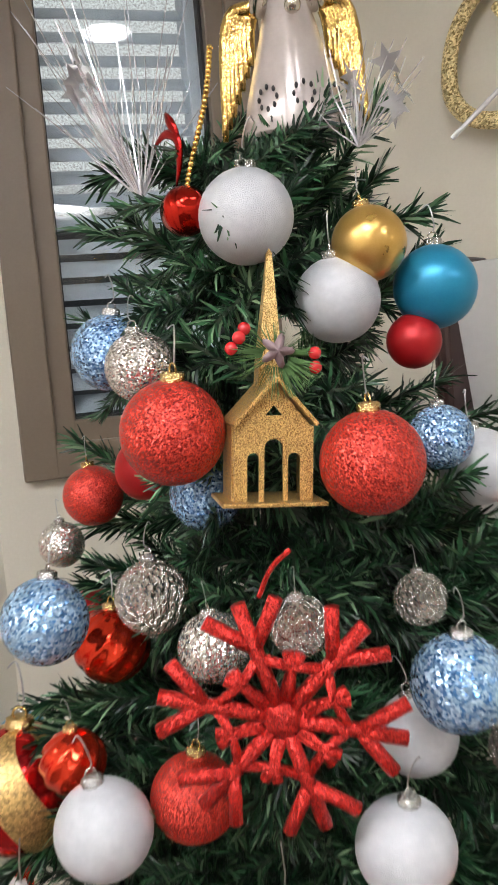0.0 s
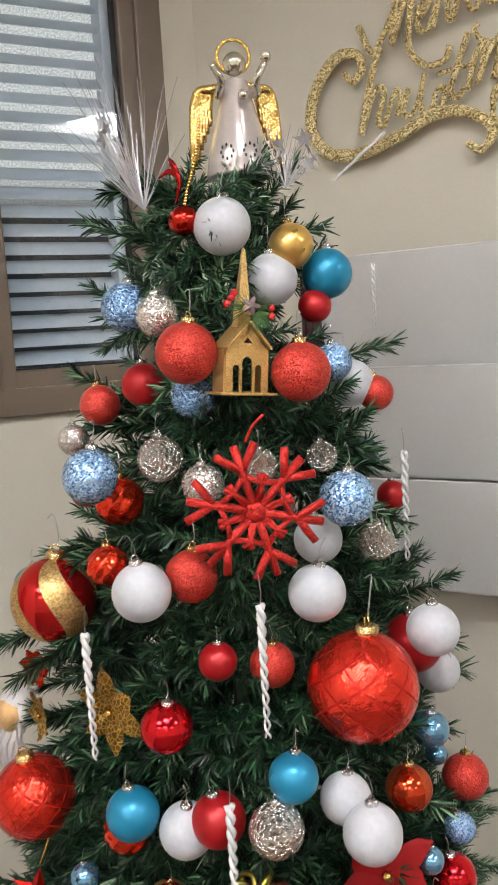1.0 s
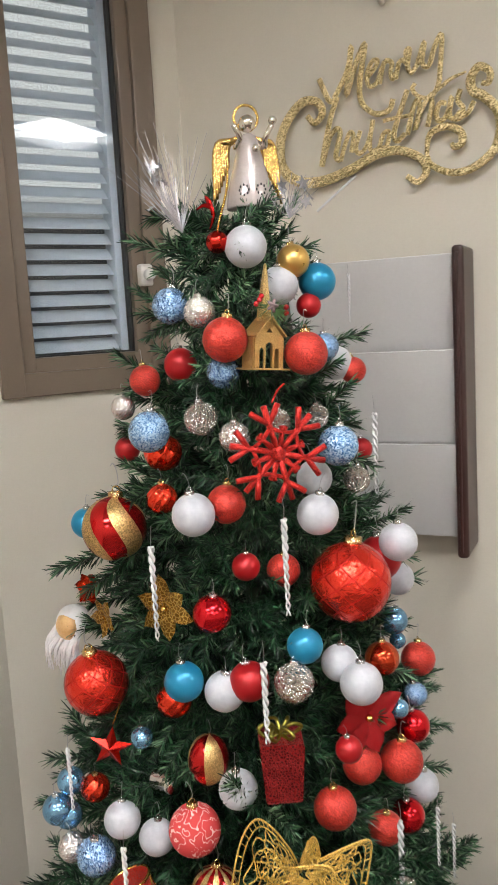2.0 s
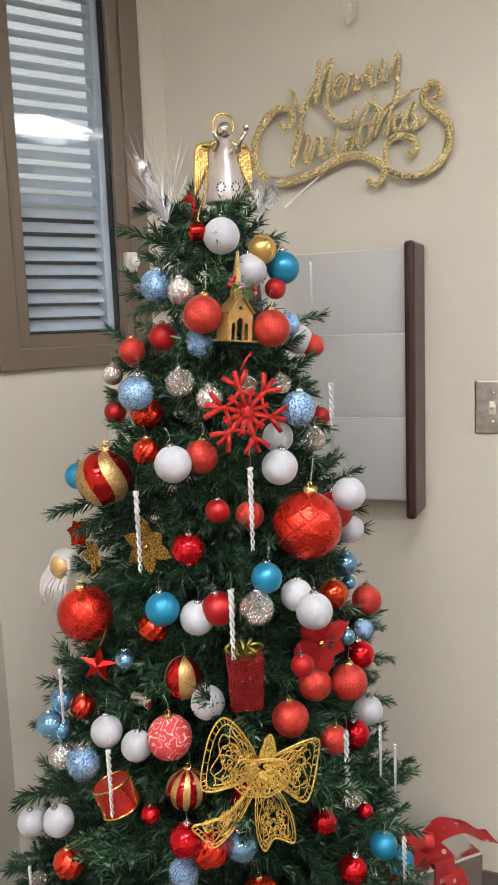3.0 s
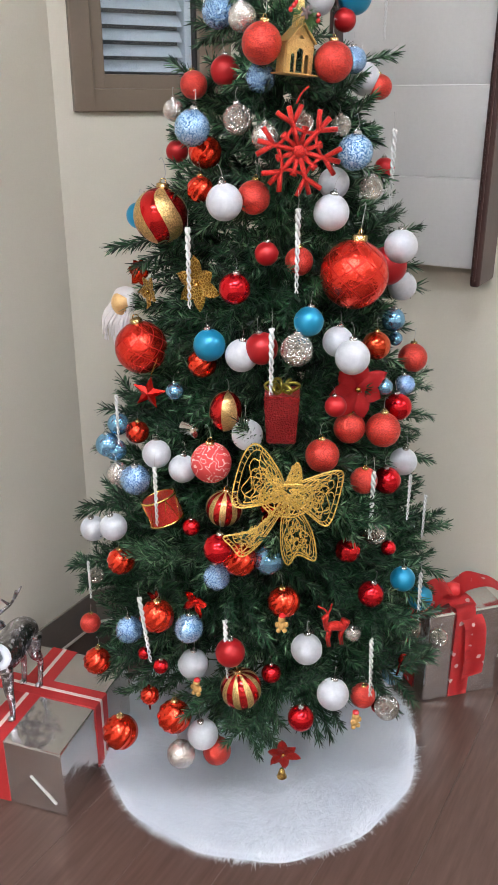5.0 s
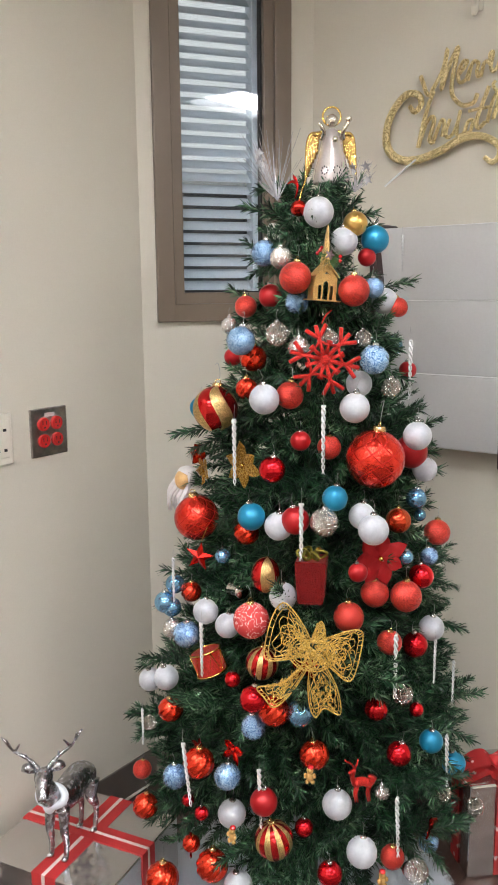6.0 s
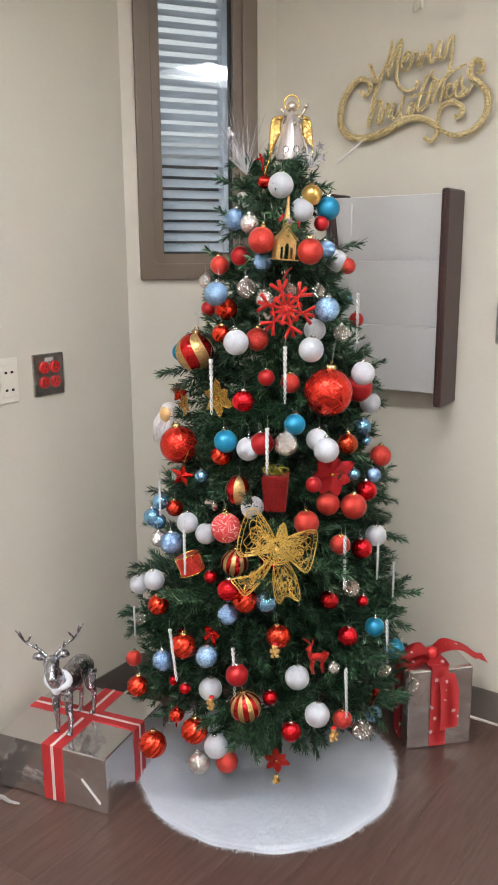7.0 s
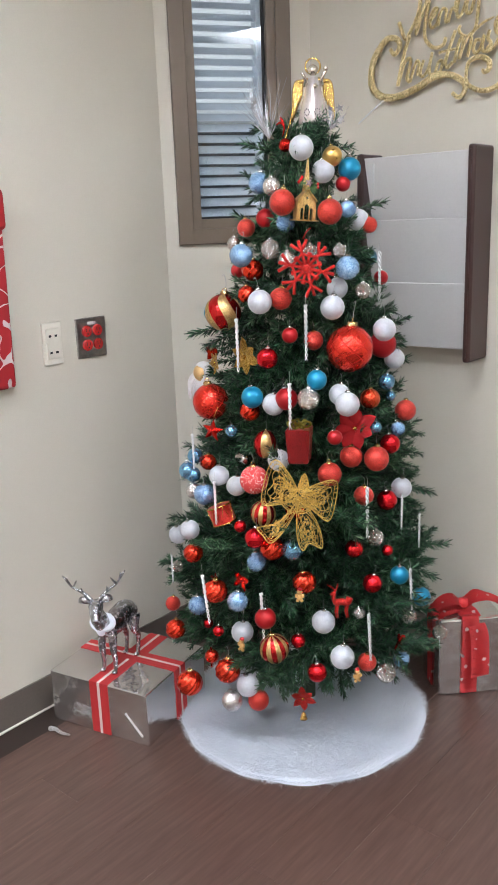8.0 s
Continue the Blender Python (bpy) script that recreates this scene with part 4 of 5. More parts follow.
for z, deg, r, n, spread, ln, yaw in ((1.505, -158, 0.072, 56, 0.36, 0.135, 0.55), (1.515, 22, 0.075, 24, 0.5, 0.065, -0.3)):
    rr = random.Random(n)
    sp = thing("silver_spray", None, None, facing(z, deg, r), "spray of thin silver twigs with small stars", "decoration", "silver sprays")
    bm = bmesh.new()
    ends = []
    for k in range(n):
        d = Vector((rr.gauss(-0.1 * math.copysign(1, yaw), spread), rr.gauss(-0.25, spread), 1)).normalized()
        e = d * ln * rr.uniform(0.5, 1.1)
        tube([(0, 0, 0), e * 0.5 + Vector((rr.uniform(-1, 1), rr.uniform(-1, 1), 0)) * 0.004, e], 0.0006, 4, bm=bm, taper=lambda t: 1 - 0.5 * t)
        ends.append(e)
    tagged(part("twig_spray", bm, SPRAY, sp), kind="stuff")
    for e in ends[:9]:
        part("star", star_flat(0.011), SPRAY, sp, "", Matrix.Translation(e * 0.8) @ pose(0, 0, 0, rr.uniform(-60, 60), rr.uniform(0, 70), rr.uniform(-60, 60)), False)
# bare white wire sticking out towards the sign
thing("white_twig", tube(spline([(0, 0, 0), (0.025, 0.01, 0.022), (0.055, 0.022, 0.048)], 5), 0.0018, 6), ICE, Matrix.Translation((-0.088, 0.765, 1.535)), "single frosted white twig tip", "decoration")

# ---- winged topper, one plain shape ----
b = lathe([(0.0, 0.0), (0.038, 0.0), (0.0385, 0.003), (0.034, 0.03), (0.026, 0.06), (0.018, 0.09), (0.013, 0.108), (0.006, 0.112), (0, 0.113)], 32, wob=lambda a, t: 1 + 0.03 * math.cos(8 * a) * (1 - t))
k1 = len(b.faces)
ball_at((0, 0, 0.127), 0.0135, b)
ball_at((0.004, -0.03, 0.085), 0.006, b)
for s in (-1, 1):
    tube(spline([(s * 0.012, 0, 0.1), (s * 0.022, -0.012, 0.09), (s * 0.02, -0.03, 0.1), (s * 0.03, -0.034, 0.118)], 5), 0.0055, 9, bm=b, taper=lambda t: 1 - 0.3 * t)
ball_at((0.031, -0.034, 0.124), 0.0065, b)
k2 = len(b.faces)
for s in (-1, 1):
    for j in range(7):
        f = j / 6
        top = Vector((s * (0.012 + 0.012 * f), 0.012, 0.108 - 0.004 * f))
        tube(spline([top, top + Vector((s * (0.016 + 0.006 * f), 0.008, -0.01)), top + Vector((s * (0.018 + 0.012 * f), 0.004, -0.095 + 0.05 * (1 - f)))], 6), 0.0062, 8, bm=b, taper=lambda t: 0.75 + 0.3 * math.sin(math.pi * t) - 0.35 * t)
tube([(0.019 * math.cos(a), 0.006, 0.137 + 0.019 * math.sin(a)) for a in np.linspace(0, 2 * math.pi, 25)[:-1]], 0.0022, 8, bm=b, closed=True)
k3 = len(b.faces)
# black beads stand for the shade in punched flower holes round the hem
for a0 in (-2.1, -1.35, -0.6):
    for k in range(8):
        t = 2 * math.pi * k / 8
        zc, r0 = 0.024 + 0.0075 * math.sin(t), 0.0362
        aa = a0 + 0.0075 * math.cos(t) / r0
        ball_at((r0 * math.cos(aa), r0 * math.sin(aa), zc), 0.0021, b, (0.6, 0.6, 1))
b.faces.ensure_lookup_table()
for f in b.faces[k1:k2]:
    f.material_index = 1
for f in b.faces[k2:k3]:
    f.material_index = 2
for f in b.faces[k3:]:
    f.material_index = 3
GOWN = paint("frosted_gown", (0.46, 0.40, 0.38), (0.56, 0.50, 0.48), 0.22, 0.3, 20, 200, 0)
CRYSTAL = foil("crystal", (0.75, 0.70, 0.62), 0.08)
WING = foil("wing_gold", (0.9, 0.62, 0.2), 0.18, 0.003, 90)
thing("tree_topper", b, [GOWN, CRYSTAL, WING, BLACK], Matrix.Translation((-0.155, 0.676, 1.537)) @ Matrix.Rotation(radians(38), 4, "Z") @ Matrix.Scale(0.91, 4), "frosted winged topper with gold wings and halo", "tree topper", smooth=True)
HUNG.append((Vector((-0.115, 0.62, 1.57)), 0.055))
HUNG.append((Vector((-0.105, 0.60, 1.535)), 0.05))

# ---- branches of the artificial tree ----
def needle_green():
    m, nt, p = nodes_of("needle_pvc")
    info = nt.nodes.new("ShaderNodeObjectInfo")
    geo = nt.nodes.new("ShaderNodeNewGeometry")
    f = mathn(nt, "ADD", mathn(nt, "MULTIPLY", geo.outputs["Random Per Island"], 0.8), mathn(nt, "MULTIPLY", info.outputs["Random"], 0.2))
    # random tones; pale and near-black ends put highlights and dark gaps into the colour
    link(nt, ramp(nt, f, [(0.0, (0.002, 0.008, 0.004)), (0.45, (0.006, 0.030, 0.012)), (0.74, (0.030, 0.110, 0.044)), (1.0, (0.25, 0.38, 0.22))]), p.inputs["Base Color"])
    p.inputs["Roughness"].default_value = 0.36
    p.inputs["Specular IOR Level"].default_value = 0.4
    return m


NEEDLE = needle_green()
STEM = paint("branch_wire", (0.02, 0.035, 0.018), (0.035, 0.055, 0.03), 0.7)


def branch_mesh(length, seed, twigs, dense=1450):
    """A wire branch along +x with side twigs, all set with flat PVC needles."""
    rng = np.random.default_rng(seed)
    lines = [(np.array((0, 0, 0.0)), np.array((length, 0, 0.10 * length)), 0.5)]
    for k in range(twigs):
        f = 0.48 + 0.47 * (k + rng.uniform(0, 0.6)) / twigs
        side = (-1) ** k
        yaw = side * math.radians(rng.uniform(24, 58))
        up = math.radians(rng.uniform(-22, 30))
        reach = rng.uniform(0.07, 0.105)
        o = np.array((f * length, 0, 0.10 * length * f))
        d = np.array((math.cos(yaw) * math.cos(up), math.sin(yaw) * math.cos(up), math.sin(up)))
        lines.append((o, o + d * reach, 0.0))
    verts, faces, mats = [], [], []
    for o, e, start in lines:
        axis = e - o
        ln = np.linalg.norm(axis)
        axis = axis / ln
        s = np.cross(axis, (0.1, 0.2, 0.97))
        s /= np.linalg.norm(s)
        t = np.cross(s, axis)
        # the wire
        b = len(verts)
        for q in (o, e):
            for a in (0, 2.1, 4.2):
                verts.append(q + (s * math.cos(a) + t * math.sin(a)) * 0.0016)
        faces += [(b, b + 1, b + 4, b + 3), (b + 1, b + 2, b + 5, b + 4), (b + 2, b, b + 3, b + 5)]
        mats += [1, 1, 1]
        n = int(dense * ln * (1 - start))
        for i in range(n):
            f = start + (1 - start) * (i + rng.uniform()) / n
            a = rng.uniform(0, 2 * math.pi)
            lean = math.radians(rng.uniform(28, 62)) * (1 - 0.45 * f ** 6)
            out = s * math.cos(a) + t * math.sin(a)
            d = axis * math.cos(lean) + out * math.sin(lean)
            ln2 = rng.uniform(0.014, 0.025)
            w = np.cross(d, (rng.normal(), rng.normal(), rng.normal()))
            w = w / (np.linalg.norm(w) + 1e-9) * 0.00115
            p = o + axis * ln * f
            mid, tip = p + d * ln2 * 0.55, p + d * ln2 + np.array((0, 0, -0.0015))
            b = len(verts)
            verts += [p - w * 0.8, p + w * 0.8, mid + w, tip + w * 0.35, tip - w * 0.35, mid - w]
            faces += [(b, b + 1, b + 2, b + 5), (b + 5, b + 2, b + 3, b + 4)]
            mats += [0, 0]
    me = bpy.data.meshes.new("branch")
    me.from_pydata([tuple(v) for v in verts], [], faces)
    me.materials.append(NEEDLE)
    me.materials.append(STEM)
    me.polygons.foreach_set("material_index", mats)
    me.update()
    return me


TIPS_Z = (0.12, 0.3, 0.65, 0.9, 1.1, 1.3, 1.45, 1.56)
TIPS_R = (0.30, 0.312, 0.275, 0.235, 0.195, 0.155, 0.100, 0.06)
BX, BY = -0.172, 0.642      # where the pole stands


def tip_reach(z, deg=0.0):
    """How far the twigs go out: less towards the open room and the corner than to the sides."""
    side = (deg + 142 + 180) % 360 - 180
    flare = 0.22 * math.exp(-(side / 32) ** 2 - ((z - 0.44) / 0.16) ** 2)      # a low branch bent out towards the flat box
    return float(np.interp(z, TIPS_Z, TIPS_R)) * (0.87 + 0.15 * abs(math.sin(radians(deg + 50))) + flare)


tree = thing("christmas_tree", None, None, Matrix.Translation((BX, BY, 0)), "slim green artificial christmas tree hung with many ornaments", "christmas tree")
part("trunk", tube([(0, 0, z) for z in np.linspace(0.03, 1.5, 12)], 0.016, 10, taper=lambda t: 1 - 0.5 * t), STEM, tree)
for k in range(4):
    part("stand_leg", moved(box(0, 0.15, -0.012, 0.012, 0.001, 0.009, 0.002), Matrix.Rotation(radians(45 + 90 * k), 4, "Z")), BLACK, tree)
kinds = {ln: [branch_mesh(ln, 10 * i + j, tw) for j in range(4)] for i, (ln, tw) in enumerate(((0.11, 5), (0.18, 7), (0.25, 8), (0.32, 9)))}
rng = random.Random(5)
z = 0.205
tier = 0
while z < 1.53:
    reach = tip_reach(z, 40)
    count = max(5, round(2 * math.pi * reach / 0.098))
    for k in range(count):
        deg = 360 * (k + 0.5 * (tier % 2) + rng.uniform(-0.3, 0.3)) / count
        zz = z + rng.uniform(-0.025, 0.025)
        full = tip_reach(zz, deg) * rng.uniform(0.82, 1.05)
        lift = rng.uniform(-2, 16) + (22 if z > 1.38 else 0) - (7 if z < 0.25 else 0)
        # keep the twigs off the hung things
        end = Vector((BX, BY, zz)) + Vector((math.cos(radians(deg)) * full, math.sin(radians(deg)) * full, full * math.tan(radians(lift))))
        for q, rad in HUNG:
            bearing = Vector((math.cos(radians(deg)), math.sin(radians(deg))))
            across = abs((q.xy - Vector((BX, BY))).cross(bearing))
            ahead = (q.xy - Vector((BX, BY))).dot(bearing)
            if across < rad + 0.034 and ahead > 0 and -0.04 < end.z - q.z < rad + 0.035:
                full = min(full, ahead - 0.072)
        full = max(full, 0.04)
        ln = min(kinds, key=lambda a: abs(a - full))
        ob = new("branch", kinds[ln][rng.randrange(4)])
        ob.parent = tree
        ob.matrix_basis = pose(0, 0, zz, 0, -lift, deg) @ pose(0, 0, 0, rng.uniform(-40, 40)) @ Matrix.Diagonal((full / ln, 1, 1, 1))
    z += 0.058
    tier += 1

# short sprigs that fill the gaps between the hung things
rng = random.Random(21)
made_sprigs = 0
while made_sprigs < 520:
    zz, deg = rng.uniform(0.2, 1.5), rng.uniform(-165, 65)
    r = tip_reach(zz, deg) + rng.uniform(-0.04, 0.0)
    end = Vector((BX + r * math.cos(radians(deg)), BY + r * math.sin(radians(deg)), zz))
    made_sprigs += 1
    way = Vector((math.cos(radians(deg)), math.sin(radians(deg))))
    if any(abs((q.xy - Vector((BX, BY))).cross(way)) < rad + 0.032 and abs(q.z - zz - 0.01) < rad + 0.036 and (q.xy - Vector((BX, BY))).dot(way) > 0 for q, rad in HUNG):
        continue
    ob = new("branch", kinds[0.11][rng.randrange(4)])
    ob.parent = tree
    ob.matrix_basis = Matrix.Translation(end - Vector((BX, BY, 0)) - Vector((math.cos(radians(deg)), math.sin(radians(deg)), 0)) * 0.11) @ pose(0, 0, 0, 0, -rng.uniform(-5, 25), deg) @ pose(0, 0, 0, rng.uniform(0, 360)) @ Matrix.Diagonal((0.9, 0.6, 0.6, 1))

# ---- wood-look plank floor ----
def plank_wood():
    m, nt, p = nodes_of("plank_vinyl")
    v = coords(nt, (1.2, 14, 1))
    info = nt.nodes.new("ShaderNodeObjectInfo")
    n = noise_tex(nt, v, 5, 6, 0.6)
    f = mathn(nt, "ADD", mathn(nt, "MULTIPLY", n, 0.8), mathn(nt, "MULTIPLY", info.outputs["Random"], 0.1))
    link(nt, ramp(nt, f, [(0.3, (0.066, 0.036, 0.028)), (0.55, (0.105, 0.060, 0.047)), (0.8, (0.155, 0.094, 0.076))]), p.inputs["Base Color"])
    v2 = coords(nt)
    link(nt, mathn(nt, "ADD", mathn(nt, "MULTIPLY", noise_tex(nt, v2, 9, 4), 0.25), 0.24), p.inputs["Roughness"])
    bump(nt, p, n, 0.25, 0.0008)
    return m


PLANK = plank_wood()
floor_ob = bpy.data.objects["floor"]
plank_me = mesh_of(box(-0.4997, 0.4997, -0.0747, 0.0747, -0.004, 0.0, 0.0005, 1), "plank", PLANK)
ANG = radians(90)
rng = random.Random(8)
turn = Matrix.Rotation(ANG, 4, "Z")
for j in range(-34, 35):
    shift = rng.uniform(0, 1)
    for i in range(-5, 6):
        c = turn @ Vector((i + shift, j * 0.15, 0))
        # the last plank of a row is cut at the wall
        near, far = max(c.y - 0.5, YE), min(c.y + 0.5, YR)
        if not (XL + 0.07 < c.x < XE - 0.07 and far - near > 0.05):
            continue
        c.y = (near + far) / 2
        ob = new("plank", plank_me)
        ob.parent = floor_ob
        ob.matrix_basis = Matrix.Translation(c) @ turn @ Matrix.Diagonal((far - near, 1, 1, 1))

# ---- things on the walls ----
STEEL = foil("brushed_steel", (0.50, 0.47, 0.44), 0.32, 0, 80)
IVORY = paint("ivory_plastic", (0.66, 0.62, 0.53), (0.74, 0.70, 0.61), 0.4)
REDPLASTIC = paint("red_plastic", (0.42, 0.014, 0.014), (0.5, 0.02, 0.02), 0.35)
MAHOGANY = paint("dark_cap_plastic", (0.030, 0.010, 0.009), (0.045, 0.016, 0.013), 0.35, scale=12)
POCKET = paint("pocket_plastic", (0.62, 0.61, 0.60), (0.68, 0.67, 0.66), 0.45, scale=3)
SIGN_GLITTER = glitter("sign_glitter", (0.26, 0.19, 0.06), (0.90, 0.74, 0.40), 520, 0.36, 0.5, 0.55)
WESTWALL = Matrix.Translation((XL, 0, 0)) @ Matrix.Rotation(math.pi / 2, 4, "Z")     # x: along the wall, -y: into the room
NORTHWALL = Matrix.Translation((0, YR, 0))

o = thing("outlet_plate", box(0.407, 0.511, -0.006, 0.0, 0.971, 1.081, 0.003), STEEL, WESTWALL, "brushed steel plate with four red emergency sockets", "power outlet")
for i in range(2):
    for j in range(2):
        cx, cz = 0.441 + 0.037 * i, 1.007 + 0.038 * j
        s = part("socket", moved(lathe([(0, 0), (0.0155, 0), (0.0155, 0.006), (0.0135, 0.0075), (0, 0.0075)], 24), Matrix.Translation((cx, -0.0055, cz)) @ Matrix.Rotation(math.pi / 2, 4, "X")), REDPLASTIC, o, "red plastic socket", smooth=False)
        # black slips on the face stand for the shade inside the slots
        for k in (-1, 1):
            part("slot", box(cx + k * 0.005 - 0.001, cx + k * 0.005 + 0.001, -0.0135, -0.0129, cz - 0.001, cz + 0.008), BLACK, s)
        part("slot", box(cx - 0.002, cx + 0.002, -0.0135, -0.0129, cz - 0.009, cz - 0.005), BLACK, s)
part("label_tag", box(0.447, 0.475, -0.0068, -0.0061, 1.061, 1.07), POCKET, o, "small white label strip")
o = thing("phone_plate", box(0.295, 0.358, -0.006, 0.0, 0.968, 1.082, 0.003), IVORY, WESTWALL, "ivory wall plate with four telephone jacks", "wall plate")
part("insert", box(0.305, 0.348, -0.009, -0.0055, 0.985, 1.066, 0.0015), IVORY, o)
for i in range(2):
    for j in range(2):
        cx, cz = 0.317 + 0.019 * i, 1.002 + 0.044 * j
        # black block on the insert stands for the shade inside the jack
        part("jack", box(cx - 0.004, cx + 0.004, -0.0105, -0.0085, cz - 0.003, cz + 0.003, 0.0008), BLACK, o, "black slip for the shade in a jack opening")
o = thing("switch_plate", box(0.176, 0.248, -0.006, 0.0, 1.096, 1.207, 0.003), STEEL, NORTHWALL, "brushed steel wall switch plate", "light switch")
part("toggle_collar", box(0.2055, 0.2185, -0.008, -0.0055, 1.138, 1.165, 0.001), IVORY, o, "ivory collar")
part("toggle", moved(box(-0.0042, 0.0042, -0.014, 0.0, -0.006, 0.006, 0.0015), Matrix.Translation((0.212, -0.007, 1.153)) @ Matrix.Rotation(radians(-22), 4, "X")), IVORY, o, "ivory toggle")
for zz in (1.122, 1.181):
    part("screw", moved(lathe([(0, 0.0022), (0.002, 0.0022), (0.0036, 0.0008), (0.0036, -0.001)], 14), Matrix.Translation((0.212, -0.006, zz)) @ Matrix.Rotation(math.pi / 2, 4, "X")), CAP_SILVER, o, "bright screw head")

# three-pocket file holder
o = thing("file_holder", box(-0.262, 0.053, -0.006, -0.001, 0.95, 1.47, 0.001), POCKET, NORTHWALL, "off-white three-pocket wall file holder with dark end caps", "file holder")
for z0, z1 in ((0.957, 1.139), (1.135, 1.310), (1.306, 1.478)):
    b = bmesh.new()
    vs = []
    for y, zz in ((-0.060, z0), (-0.062, z0 + 0.004), (-0.104, z1), (-0.101, z1 + 0.0015), (-0.098, z1), (-0.056, z0 + 0.006)):
        vs.append((b.verts.new((-0.262, y, zz)), b.verts.new((0.053, y, zz))))
    for (a0, a1), (b0, b1) in zip(vs, vs[1:] + vs[:1]):
        b.faces.new((a0, a1, b1, b0))
    box(-0.262, 0.053, -0.058, -0.006, z0, z0 + 0.004, bm=b)
    part("pocket", b, POCKET, o)
for x0, x1 in ((-0.282, -0.262), (0.053, 0.074)):
    part("end_cap", box(x0, x1, -0.115, -0.001, 0.93, 1.492, 0.007, 3), MAHOGANY, o, "dark mahogany brown end cap")
    part("cap_ridge", box(x0 + 0.006, x1 - 0.009, -0.118, -0.112, 0.942, 1.48, 0.002), MAHOGANY, o)

# white adhesive hook
o = thing("adhesive_hook", box(-0.092, -0.064, -0.006, 0.0, 1.95, 2.06, 0.0028), IVORY, NORTHWALL, "white plastic adhesive wall hook above the sign", "hook")
part("prong", tube(spline([(-0.078, -0.005, 1.985), (-0.078, -0.012, 1.955), (-0.078, -0.022, 1.942), (-0.078, -0.026, 1.956)], 6), 0.006, 10), IVORY, o, smooth=True)

